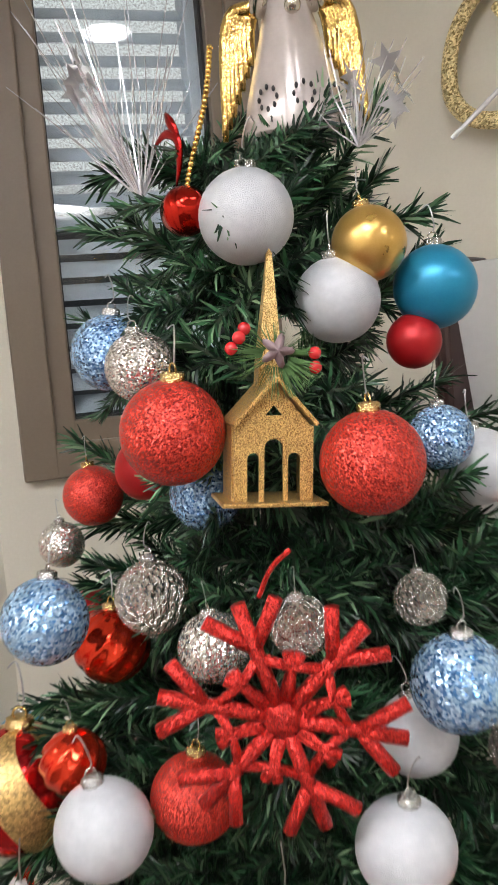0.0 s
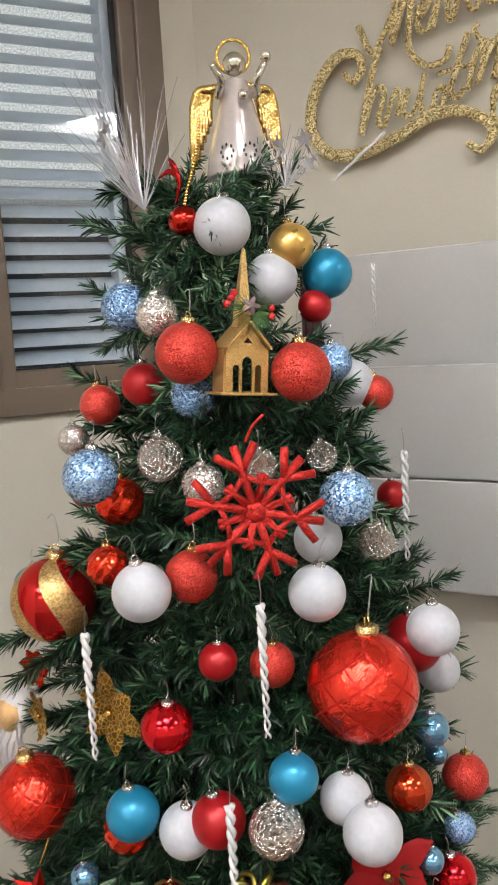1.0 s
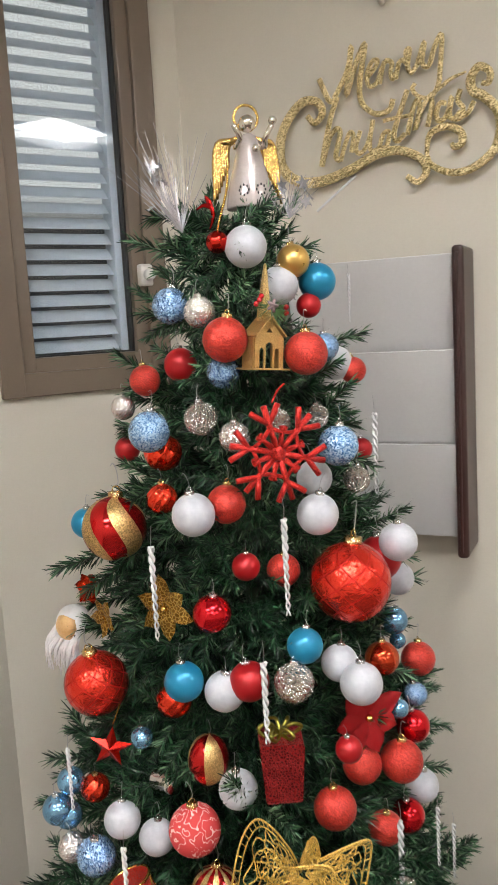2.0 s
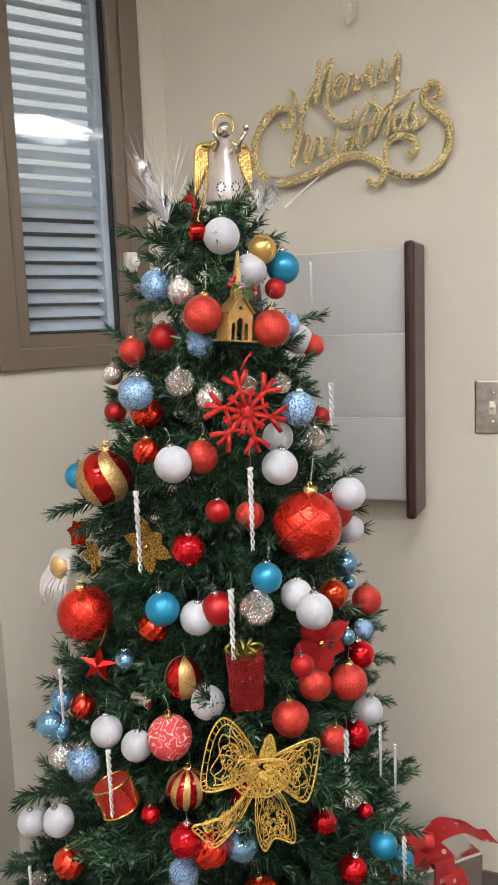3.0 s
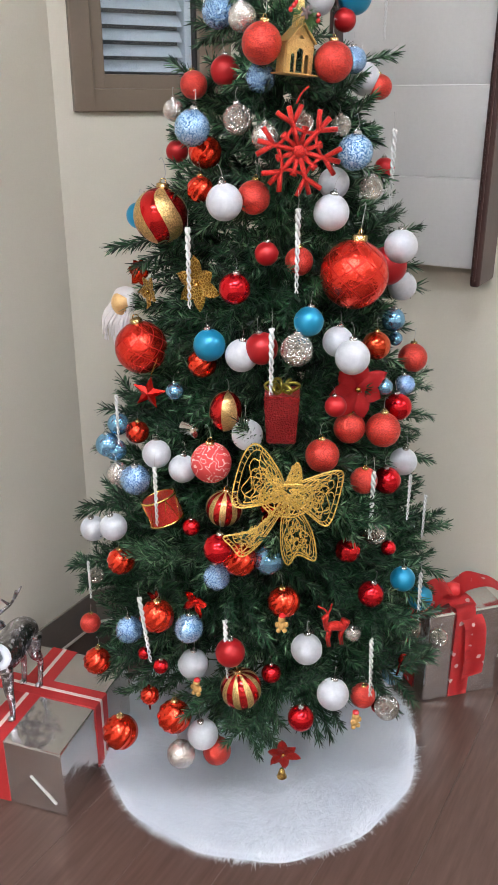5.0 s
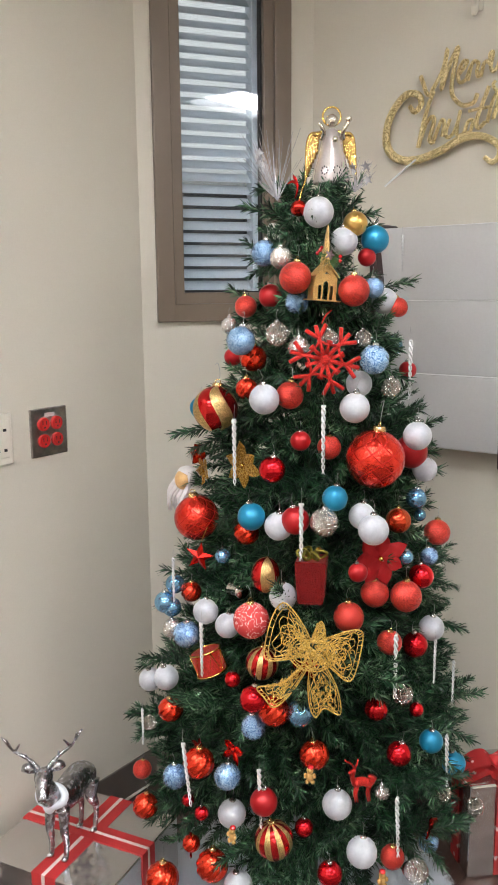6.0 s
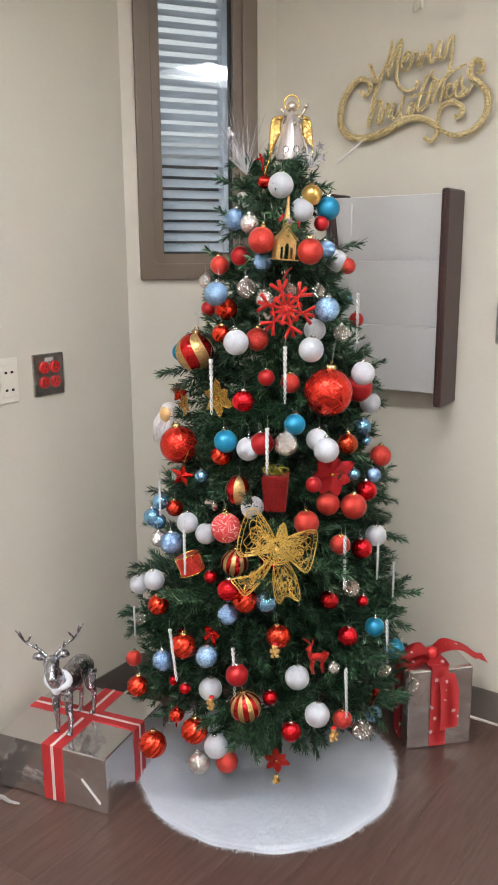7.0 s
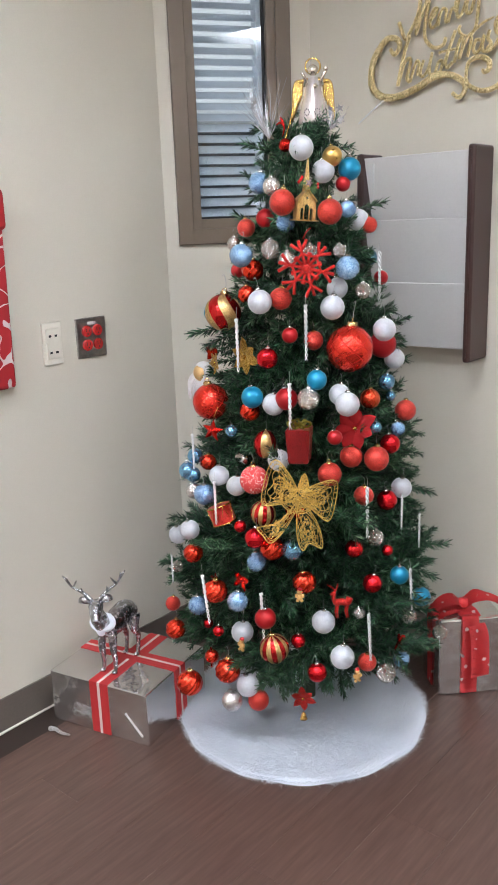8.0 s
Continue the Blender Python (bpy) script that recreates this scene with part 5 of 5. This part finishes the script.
# glitter sign: two words and their swashes
SX = Matrix.Translation((0, YR - 0.022, 0)) @ Matrix.Rotation(math.pi / 2, 4, "X")     # x along the wall, y up
sign = thing("glitter_sign", None, None, SX, "gold glitter script sign reading Merry Christmas with swirling swashes", "sign")
STROKES = {
    "swash_c": (((-0.231, 1.766), (-0.217, 1.751), (-0.201, 1.766), (-0.209, 1.788), (-0.240, 1.792), (-0.272, 1.763), (-0.289, 1.725), (-0.288, 1.679), (-0.258, 1.648), (-0.208, 1.641), (-0.147, 1.656), (-0.098, 1.677), (-0.052, 1.678), (-0.012, 1.657), (-0.005, 1.635), (-0.021, 1.618), (-0.041, 1.631)), 0.0085),
    "swash_loop": (((-0.003, 1.662), (0.005, 1.645), (0.038, 1.628), (0.076, 1.630), (0.114, 1.655), (0.128, 1.690), (0.123, 1.724), (0.099, 1.751), (0.081, 1.763), (0.078, 1.785), (0.092, 1.802), (0.110, 1.791), (0.108, 1.773), (0.096, 1.774)), 0.0075),
    "swash_curl": (((-0.004, 1.662), (0.003, 1.699), (0.033, 1.709), (0.058, 1.696), (0.060, 1.677), (0.047, 1.671), (0.042, 1.679)), 0.0062),
    "swash_tail": (((0.006, 1.767), (0.022, 1.776), (0.042, 1.789), (0.070, 1.797)), 0.0032),
    "letter_m": (((-0.176, 1.790), (-0.160, 1.814), (-0.146, 1.841), (-0.139, 1.877), (-0.144, 1.840), (-0.151, 1.792), (-0.134, 1.839), (-0.113, 1.877), (-0.120, 1.837), (-0.126, 1.795), (-0.120, 1.770), (-0.097, 1.750), (-0.071, 1.753), (-0.063, 1.771)), 0.0042),
    "letter_e": (((-0.109, 1.818), (-0.095, 1.832), (-0.090, 1.843), (-0.100, 1.843), (-0.111, 1.822), (-0.107, 1.801), (-0.092, 1.805), (-0.081, 1.832)), 0.0036),
    "letter_r": (((-0.087, 1.801), (-0.080, 1.832), (-0.072, 1.840), (-0.063, 1.834), (-0.066, 1.819), (-0.062, 1.806), (-0.051, 1.826)), 0.0036),
    "letter_r_two": (((-0.057, 1.805), (-0.051, 1.830), (-0.043, 1.836), (-0.035, 1.830), (-0.037, 1.849), (-0.030, 1.852), (-0.034, 1.825), (-0.028, 1.812), (-0.017, 1.823)), 0.0036),
    "letter_y": (((-0.017, 1.823), (-0.003, 1.860), (-0.008, 1.826), (0.004, 1.818), (0.015, 1.848), (0.028, 1.867), (0.025, 1.818), (0.020, 1.782), (0.006, 1.762)), 0.0038),
    "letter_h": (((-0.204, 1.829), (-0.185, 1.786), (-0.171, 1.789), (-0.182, 1.763), (-0.196, 1.715), (-0.206, 1.669), (-0.198, 1.693), (-0.186, 1.723), (-0.172, 1.734), (-0.167, 1.723), (-0.177, 1.685), (-0.168, 1.674)), 0.0042),
    "letter_r_three": (((-0.168, 1.674), (-0.159, 1.700), (-0.148, 1.723), (-0.141, 1.717), (-0.146, 1.687)), 0.0036),
    "letter_i": (((-0.127, 1.724), (-0.137, 1.695), (-0.130, 1.683), (-0.117, 1.693), (-0.107, 1.718)), 0.0036),
    "letter_s": (((-0.102, 1.740), (-0.109, 1.706), (-0.108, 1.686), (-0.093, 1.688), (-0.084, 1.711), (-0.072, 1.714), (-0.077, 1.691), (-0.091, 1.686)), 0.0036),
    "letter_t": (((-0.036, 1.783), (-0.050, 1.748), (-0.063, 1.711), (-0.057, 1.696), (-0.042, 1.707)), 0.0040),
    "cross_bar": (((-0.083, 1.735), (-0.062, 1.737), (-0.033, 1.738)), 0.0030),
    "letter_m_two": (((-0.038, 1.704), (-0.028, 1.744), (-0.018, 1.763), (-0.014, 1.747), (-0.024, 1.711), (-0.012, 1.743), (0.004, 1.765), (0.008, 1.750), (-0.001, 1.713)), 0.0038),
    "letter_a": (((0.034, 1.749), (0.022, 1.750), (0.015, 1.733), (0.021, 1.720), (0.034, 1.728), (0.044, 1.759), (0.039, 1.730), (0.047, 1.720), (0.059, 1.732)), 0.0038),
    "letter_s_two": (((0.059, 1.769), (0.054, 1.751), (0.063, 1.737), (0.059, 1.721), (0.048, 1.720), (0.070, 1.726), (0.083, 1.745)), 0.0038),
    "stem_s": (((-0.021, 1.792), (-0.027, 1.784), (-0.018, 1.770), (-0.000, 1.763), (0.009, 1.771)), 0.0032),
}
for nm, (pts, rad) in STROKES.items():
    swash = nm.startswith("swash")
    line = [(p.x, p.y, 0) for p in spline([(x, y, 0) for x, y in pts], 6)]
    part(nm, tube(line, rad if swash else rad * 1.3, 8, taper=(lambda t: 0.65 + 0.6 * math.sin(math.pi * min(1, max(0, t)))) if swash else (lambda t: 1.0)), SIGN_GLITTER, sign, "", Matrix.Diagonal((1, 1, 0.7, 1)), True)

# red fabric stocking panel hung further along the wall
CLOTH = scroll_cloth("scroll_cloth", (0.42, 0.016, 0.022), (0.72, 0.62, 0.6), 14)
st = box(-0.03, 0.196, -0.03, -0.004, 0.932, 1.33, 0.011, 3)
for v in st.verts:
    v.co.x += (v.co.z - 1.3) * 0.02
ob = thing("stocking", st, CLOTH, WESTWALL, "red cloth stocking with white scroll pattern on the wall", "stocking", smooth=True)
part("cuff", box(-0.045, 0.206, -0.036, -0.002, 1.32, 1.42, 0.014, 3), paint("cuff_cloth", (0.40, 0.012, 0.016), (0.5, 0.02, 0.02), 0.8, fine=500, relief=0.001), ob, "plain red cuff", smooth=True)

# ---- fur skirt under the tree ----
FUR = paint("white_fur", (0.76, 0.79, 0.85), (0.84, 0.87, 0.92), 0.9, scale=14, fine=400, relief=0.003)
SCX, SCY, SCR = -0.188, 0.628, 0.322
rng = np.random.default_rng(4)


def skirt_height(x, y):
    r = math.hypot(x, y) / SCR
    return 0.008 + 0.028 * max(0, 1 - r) + 0.010 * noise.noise((x * 7, y * 7, 0.3)) * min(1, 2.5 * (1 - r) + 0.15) + 0.006


b = bmesh.new()
prev = None
for i in range(22):
    f = (i / 21) ** 0.8
    ring = []
    for k in range(96):
        a = 2 * math.pi * k / 96
        r = SCR * f * (1 + 0.006 * math.sin(5 * a) * f + 0.012 * math.sin(13 * a + 1) * f) + 0.012
        x, y = r * math.cos(a), r * math.sin(a)
        ring.append(b.verts.new((x, y, skirt_height(x, y) if i < 21 else 0.003)))
    if prev:
        for k in range(96):
            b.faces.new((prev[k], prev[(k + 1) % 96], ring[(k + 1) % 96], ring[k]))
    prev = ring
skirt = thing("tree_skirt", b, FUR, Matrix.Translation((SCX, SCY, 0)), "round white faux-fur skirt spread under the tree", "tree skirt", smooth=True)
n = 64000
ang = rng.uniform(0, 2 * math.pi, n)
rad = SCR * np.sqrt(rng.uniform(0.02, 1.0, n))
edge = rng.uniform(size=n) < 0.12
rad[edge] = SCR * rng.uniform(0.97, 1.01, edge.sum())
vs, fs = [], []
for a, r in zip(ang, rad):
    x, y = r * math.cos(a), r * math.sin(a)
    fl = 2.3 * noise.noise((x * 5, y * 5, 2.0)) + rng.normal() * 0.5
    d = np.array((math.cos(a + fl), math.sin(a + fl)))
    ln = rng.uniform(0.016, 0.036)
    w = np.array((-d[1], d[0])) * 0.0007
    h = skirt_height(x, y) - 0.001 if r < 0.98 * SCR else 0.006
    tipz = max(0.001, h + ln * rng.uniform(0.15, 0.6) - (0.006 if r > 0.95 * SCR else 0))
    q = len(vs)
    vs += [(x - w[0], y - w[1], h), (x + w[0], y + w[1], h), (x + d[0] * ln, y + d[1] * ln, tipz)]
    fs.append((q, q + 1, q + 2))
me = bpy.data.meshes.new("fur")
me.from_pydata(vs, [], fs)
me.materials.append(FUR)
fur = new("fur", me)
fur.parent = skirt
tagged(fur, "long white fur strands", kind="stuff")

# ---- wrapped presents ----
SILVER_PAPER = foil("silver_paper", (0.74, 0.72, 0.70), 0.2, 0.02, 6, 0.95, 0.95)
RIBBON = paint("red_ribbon", (0.42, 0.02, 0.024), (0.52, 0.03, 0.03), 0.6, fine=700, relief=0.0006)
RIBBON_PALE = paint("ribbon_stripe", (0.6, 0.5, 0.47), (0.7, 0.6, 0.56), 0.5, fine=700, relief=0.0006)


def flake_ribbon():
    """Red ribbon printed with pale flakes."""
    m, nt, p = nodes_of("flake_ribbon")
    v = coords(nt)
    vo = nt.nodes.new("ShaderNodeTexVoronoi")
    vo.inputs["Scale"].default_value = 32
    link(nt, v, vo.inputs["Vector"])
    n = noise_tex(nt, v, 160, 2)
    f = mathn(nt, "ADD", vo.outputs["Distance"], mathn(nt, "MULTIPLY", n, 0.28))
    link(nt, ramp(nt, f, [(0.29, (0.80, 0.58, 0.57)), (0.33, (0.66, 0.035, 0.04))]), p.inputs["Base Color"])
    p.inputs["Roughness"].default_value = 0.5
    return m


FLAKE = flake_ribbon()


def wrapped(name, w, d, h, m, label):
    """A box in crinkled paper: edges soft, corner folds."""
    bm = box(0, w, 0, d, 0.001, h, 0.003, 2)
    ob = thing(name, bm, SILVER_PAPER, m, label, "gift box")
    part("paper_fold", box(-0.0028, 0.0028, -0.0018, -0.0004, -0.038, 0.038, 0.0004), POCKET, ob, "pale taped paper fold", Matrix.Translation((w * 0.86, 0, h * 0.36)) @ Matrix.Rotation(radians(-42), 4, "Y"))
    # doubled paper along the near upright edge
    part("paper_seam", box(w - 0.004, w + 0.0012, -0.0012, 0.004, 0.002, h - 0.003, 0.0008), SILVER_PAPER, ob)
    return ob


BM = Matrix.Translation((-0.708, 0.172, 0)) @ Matrix.Rotation(radians(12.2), 4, "Z")
BW, BD, BH = 0.318, 0.288, 0.152
bx = wrapped("gift_box", BW, BD, BH, BM, "flat box in crinkled silver paper with red striped ribbon")


def band(x0, x1, y0, y1, parent, along):
    """Ribbon round the box: top strip and two ends."""
    for nm, mat, u0, u1, lift in (("ribbon", RIBBON, 0, 1, 0.0014), ("ribbon_stripe", RIBBON_PALE, 0.43, 0.57, 0.0022)):
        if along == "y":
            a0, a1 = x0 + (x1 - x0) * u0, x0 + (x1 - x0) * u1
            b = box(a0, a1, -lift, BD + lift, BH - 0.001, BH + lift, 0.0004, 1)
            box(a0, a1, -lift, 0.001, 0.002, BH, 0.0004, 1, bm=b)
            box(a0, a1, BD - 0.001, BD + lift, 0.002, BH, 0.0004, 1, bm=b)
        else:
            a0, a1 = y0 + (y1 - y0) * u0, y0 + (y1 - y0) * u1
            b = box(-lift, BW + lift, a0, a1, BH - 0.001, BH + lift * 1.6, 0.0004, 1)
            box(BW - 0.001, BW + lift * 1.6, a0, a1, 0.002, BH, 0.0004, 1, bm=b)
            box(-lift * 1.6, 0.001, a0, a1, 0.002, BH, 0.0004, 1, bm=b)
        part(nm, b, mat, parent)


band(0.135, 0.195, 0, 0, bx, "y")
band(0, 0, 0.135, 0.185, bx, "x")
# silver ribbon end peeping from below the box
thing("ribbon_end", moved(tube(spline([(0, 0, 0), (0.02, 0.002, 0.003), (0.045, -0.002, 0.002), (0.07, 0.004, 0.0)], 6), 0.007, 8, taper=lambda t: 1 - 0.6 * t), Matrix.Translation((-0.672, 0.128, 0.007)) @ Matrix.Rotation(radians(8), 4, "Z")), netted("bead_silver", (0.5, 0.5, 0.5), (0.85, 0.85, 0.85), 260, 0.3, 0.9, 0.2, 0.002), None, "short silver beaded ribbon end on the floor", "ribbon")

GM = Matrix.Translation((0.085, 0.905, 0)) @ Matrix.Rotation(radians(46), 4, "Z")
GW, GD, GH = 0.184, 0.145, 0.232
gb = thing("gift_box", box(0, GW, 0, GD, 0.001, GH, 0.004, 2), SILVER_PAPER, GM, "upright silver gift box with red snowflake ribbon and bow", "gift box")


def cloth_strip(pts, width, side, material, parent, name, thick=0.0012):
    """A ribbon strip along a curve, with folds, of the given half-width direction."""
    line = spline(pts, 8)
    bm = bmesh.new()
    rows = []
    for i, p in enumerate(line):
        t = i / (len(line) - 1)
        s = Vector(side(t)) * width * 0.5
        up = Vector((0, 0, 1)) * 0.002 * math.sin(t * 17)
        rows.append([bm.verts.new(p - s + up), bm.verts.new(p + up * 0.3), bm.verts.new(p + s - up)])
    for q, w in zip(rows, rows[1:]):
        for k in range(2):
            bm.faces.new((q[k], q[k + 1], w[k + 1], w[k]))
    bmesh.ops.solidify(bm, geom=bm.faces, thickness=thick)
    return part(name, bm, material, parent, smooth=True)


X = GW * 0.47
cloth_strip([(X, -0.002, 0.004), (X, -0.003, 0.12), (X, -0.002, GH), (X, 0.03, GH + 0.002), (X, GD / 2, GH + 0.003)], 0.048, lambda t: (1, 0, 0), FLAKE, gb, "ribbon")
cloth_strip([(-0.002, GD * 0.5, 0.004), (-0.003, GD * 0.5, 0.12), (-0.002, GD * 0.5, GH), (0.04, GD * 0.5, GH + 0.002), (X, GD * 0.5, GH + 0.004)], 0.045, lambda t: (0, 1, 0), FLAKE, gb, "ribbon")
cloth_strip([(X, GD * 0.45, GH + 0.012), (X + 0.005, 0.03, GH + 0.006), (X + 0.02, -0.01, GH - 0.03), (X + 0.028, -0.012, GH - 0.11), (X + 0.03, -0.008, GH - 0.175)], 0.052, lambda t: (1, 0, 0.08), FLAKE, gb, "ribbon_tail")
cloth_strip([(X, GD * 0.45, GH + 0.012), (X + 0.03, GD * 0.35, GH + 0.045), (X + 0.075, GD * 0.3, GH + 0.04), (X + 0.12, GD * 0.25, GH + 0.012), (X + 0.145, GD * 0.2, GH + 0.004)], 0.05, lambda t: (0.1, 1, 0.3 * (1 - t)), FLAKE, gb, "bow_loop")
cloth_strip([(X, GD * 0.45, GH + 0.012), (X - 0.03, GD * 0.35, GH + 0.04), (X - 0.075, GD * 0.3, GH + 0.035), (X - 0.1, GD * 0.25, GH + 0.005), (X - 0.06, GD * 0.3, GH + 0.008), (X, GD * 0.45, GH + 0.014)], 0.05, lambda t: (0.1, 1, 0.2), FLAKE, gb, "bow_loop")
part("bow_knot", moved(lathe([(0, -0.016), (0.014, -0.012), (0.018, 0), (0.014, 0.012), (0, 0.016)], 14, wob=lambda a, t: 1 + 0.15 * math.cos(5 * a)), Matrix.Translation((X, GD * 0.42, GH + 0.02))), FLAKE, gb, smooth=True)

# ---- silver deer figure on the flat box ----
DEER_SILVER = foil("antique_silver", (0.58, 0.58, 0.61), 0.25, 0.0025, 90, 1.0, 0.42)
b = bmesh.new()
# x: towards the head
b = tube(spline([(-0.066, 0, 0.128), (-0.04, 0, 0.138), (0, 0, 0.128), (0.035, 0, 0.128), (0.055, 0, 0.135)], 5), 0.03, 18, bm=b, taper=lambda t: 0.62 + 0.42 * math.sin(math.pi * (0.15 + 0.75 * t)))
tube(spline([(0.04, 0, 0.13), (0.062, 0, 0.155), (0.076, 0, 0.182), (0.082, 0, 0.2)], 5), 0.026, 16, bm=b, taper=lambda t: 1 - 0.42 * t)
hb = bmesh.new()
tube(spline([(0.074, 0, 0.204), (0.095, 0, 0.2), (0.118, 0, 0.186), (0.126, 0, 0.180)], 5), 0.0185, 14, bm=hb, taper=lambda t: 1 - 0.5 * t)
ball_at((0.076, 0, 0.203), 0.019, hb)
for s in (-1, 1):
    tube(spline([(0.04, s * 0.016, 0.118), (0.044, s * 0.018, 0.07), (0.04, s * 0.018, 0.035), (0.044, s * 0.018, 0.0)], 5), 0.011, 10, bm=b, taper=lambda t: 1.15 - 0.65 * min(1, t * 1.3))
    tube(spline([(-0.058, s * 0.016, 0.125), (-0.05, s * 0.02, 0.09), (-0.068, s * 0.019, 0.055), (-0.06, s * 0.018, 0.0)], 5), 0.016, 10, bm=b, taper=lambda t: 1.2 - 0.85 * min(1, t * 1.35))
    ball_at((0.047, s * 0.018, 0.006), 0.0085, b, (1.1, 0.8, 0.7))
    ball_at((-0.056, s * 0.018, 0.006), 0.0085, b, (1.1, 0.8, 0.7))
    tube(spline([(0.07, s * 0.014, 0.212), (0.066, s * 0.03, 0.219), (0.062, s * 0.042, 0.214)], 5), 0.007, 8, bm=hb, taper=lambda t: 0.5 + 1.0 * math.sin(math.pi * t) + 0.02)
    main = spline([(0.07, s * 0.008, 0.217), (0.06, s * 0.03, 0.236), (0.056, s * 0.058, 0.255), (0.066, s * 0.068, 0.285)], 6)
    tube(main, 0.0048, 8, bm=hb, taper=lambda t: 1 - 0.65 * t)
    for f, dx, dy, dz in ((6, 0.022, s * 0.002, 0.022), (11, 0.02, -s * 0.012, 0.026), (14, -0.006, s * 0.016, 0.02)):
        p = main[f]
        tube([p, p + Vector((dx, dy, dz)) * 0.6, p + Vector((dx, dy, dz))], 0.0036, 7, bm=hb, taper=lambda t: 1 - 0.6 * t)
tube(spline([(-0.07, 0, 0.14), (-0.083, 0, 0.135), (-0.086, 0, 0.12)], 4), 0.007, 8, bm=b, taper=lambda t: 1 - 0.6 * t)
joined(b, moved(hb, Matrix.Translation((0.078, 0, 0)) @ Matrix.Rotation(radians(34), 4, 'Z') @ Matrix.Translation((-0.078, 0, 0))))
nf = len(b.faces)
# pale fur collar
tube([(0.052 + 0.012 * math.cos(a) + 0.004, 0.031 * math.sin(a), 0.150 - 0.014 * math.cos(a)) for a in np.linspace(0, 2 * math.pi, 20)[:-1]], 0.008, 10, bm=b, closed=True)
ball_at((0.066, 0, 0.134), 0.014, b, (0.75, 1, 1.3))
b.faces.ensure_lookup_table()
for f in b.faces[nf:]:
    f.material_index = 1
DEERM = Matrix.Translation((-0.570, 0.303, BH + 0.003)) @ Matrix.Rotation(radians(-76), 4, "Z") @ Matrix.Scale(1.03, 4)
thing("deer_figurine", b, [DEER_SILVER, FUR], DEERM, "antique silver standing deer figure with pale fur collar", "figurine", smooth=True)
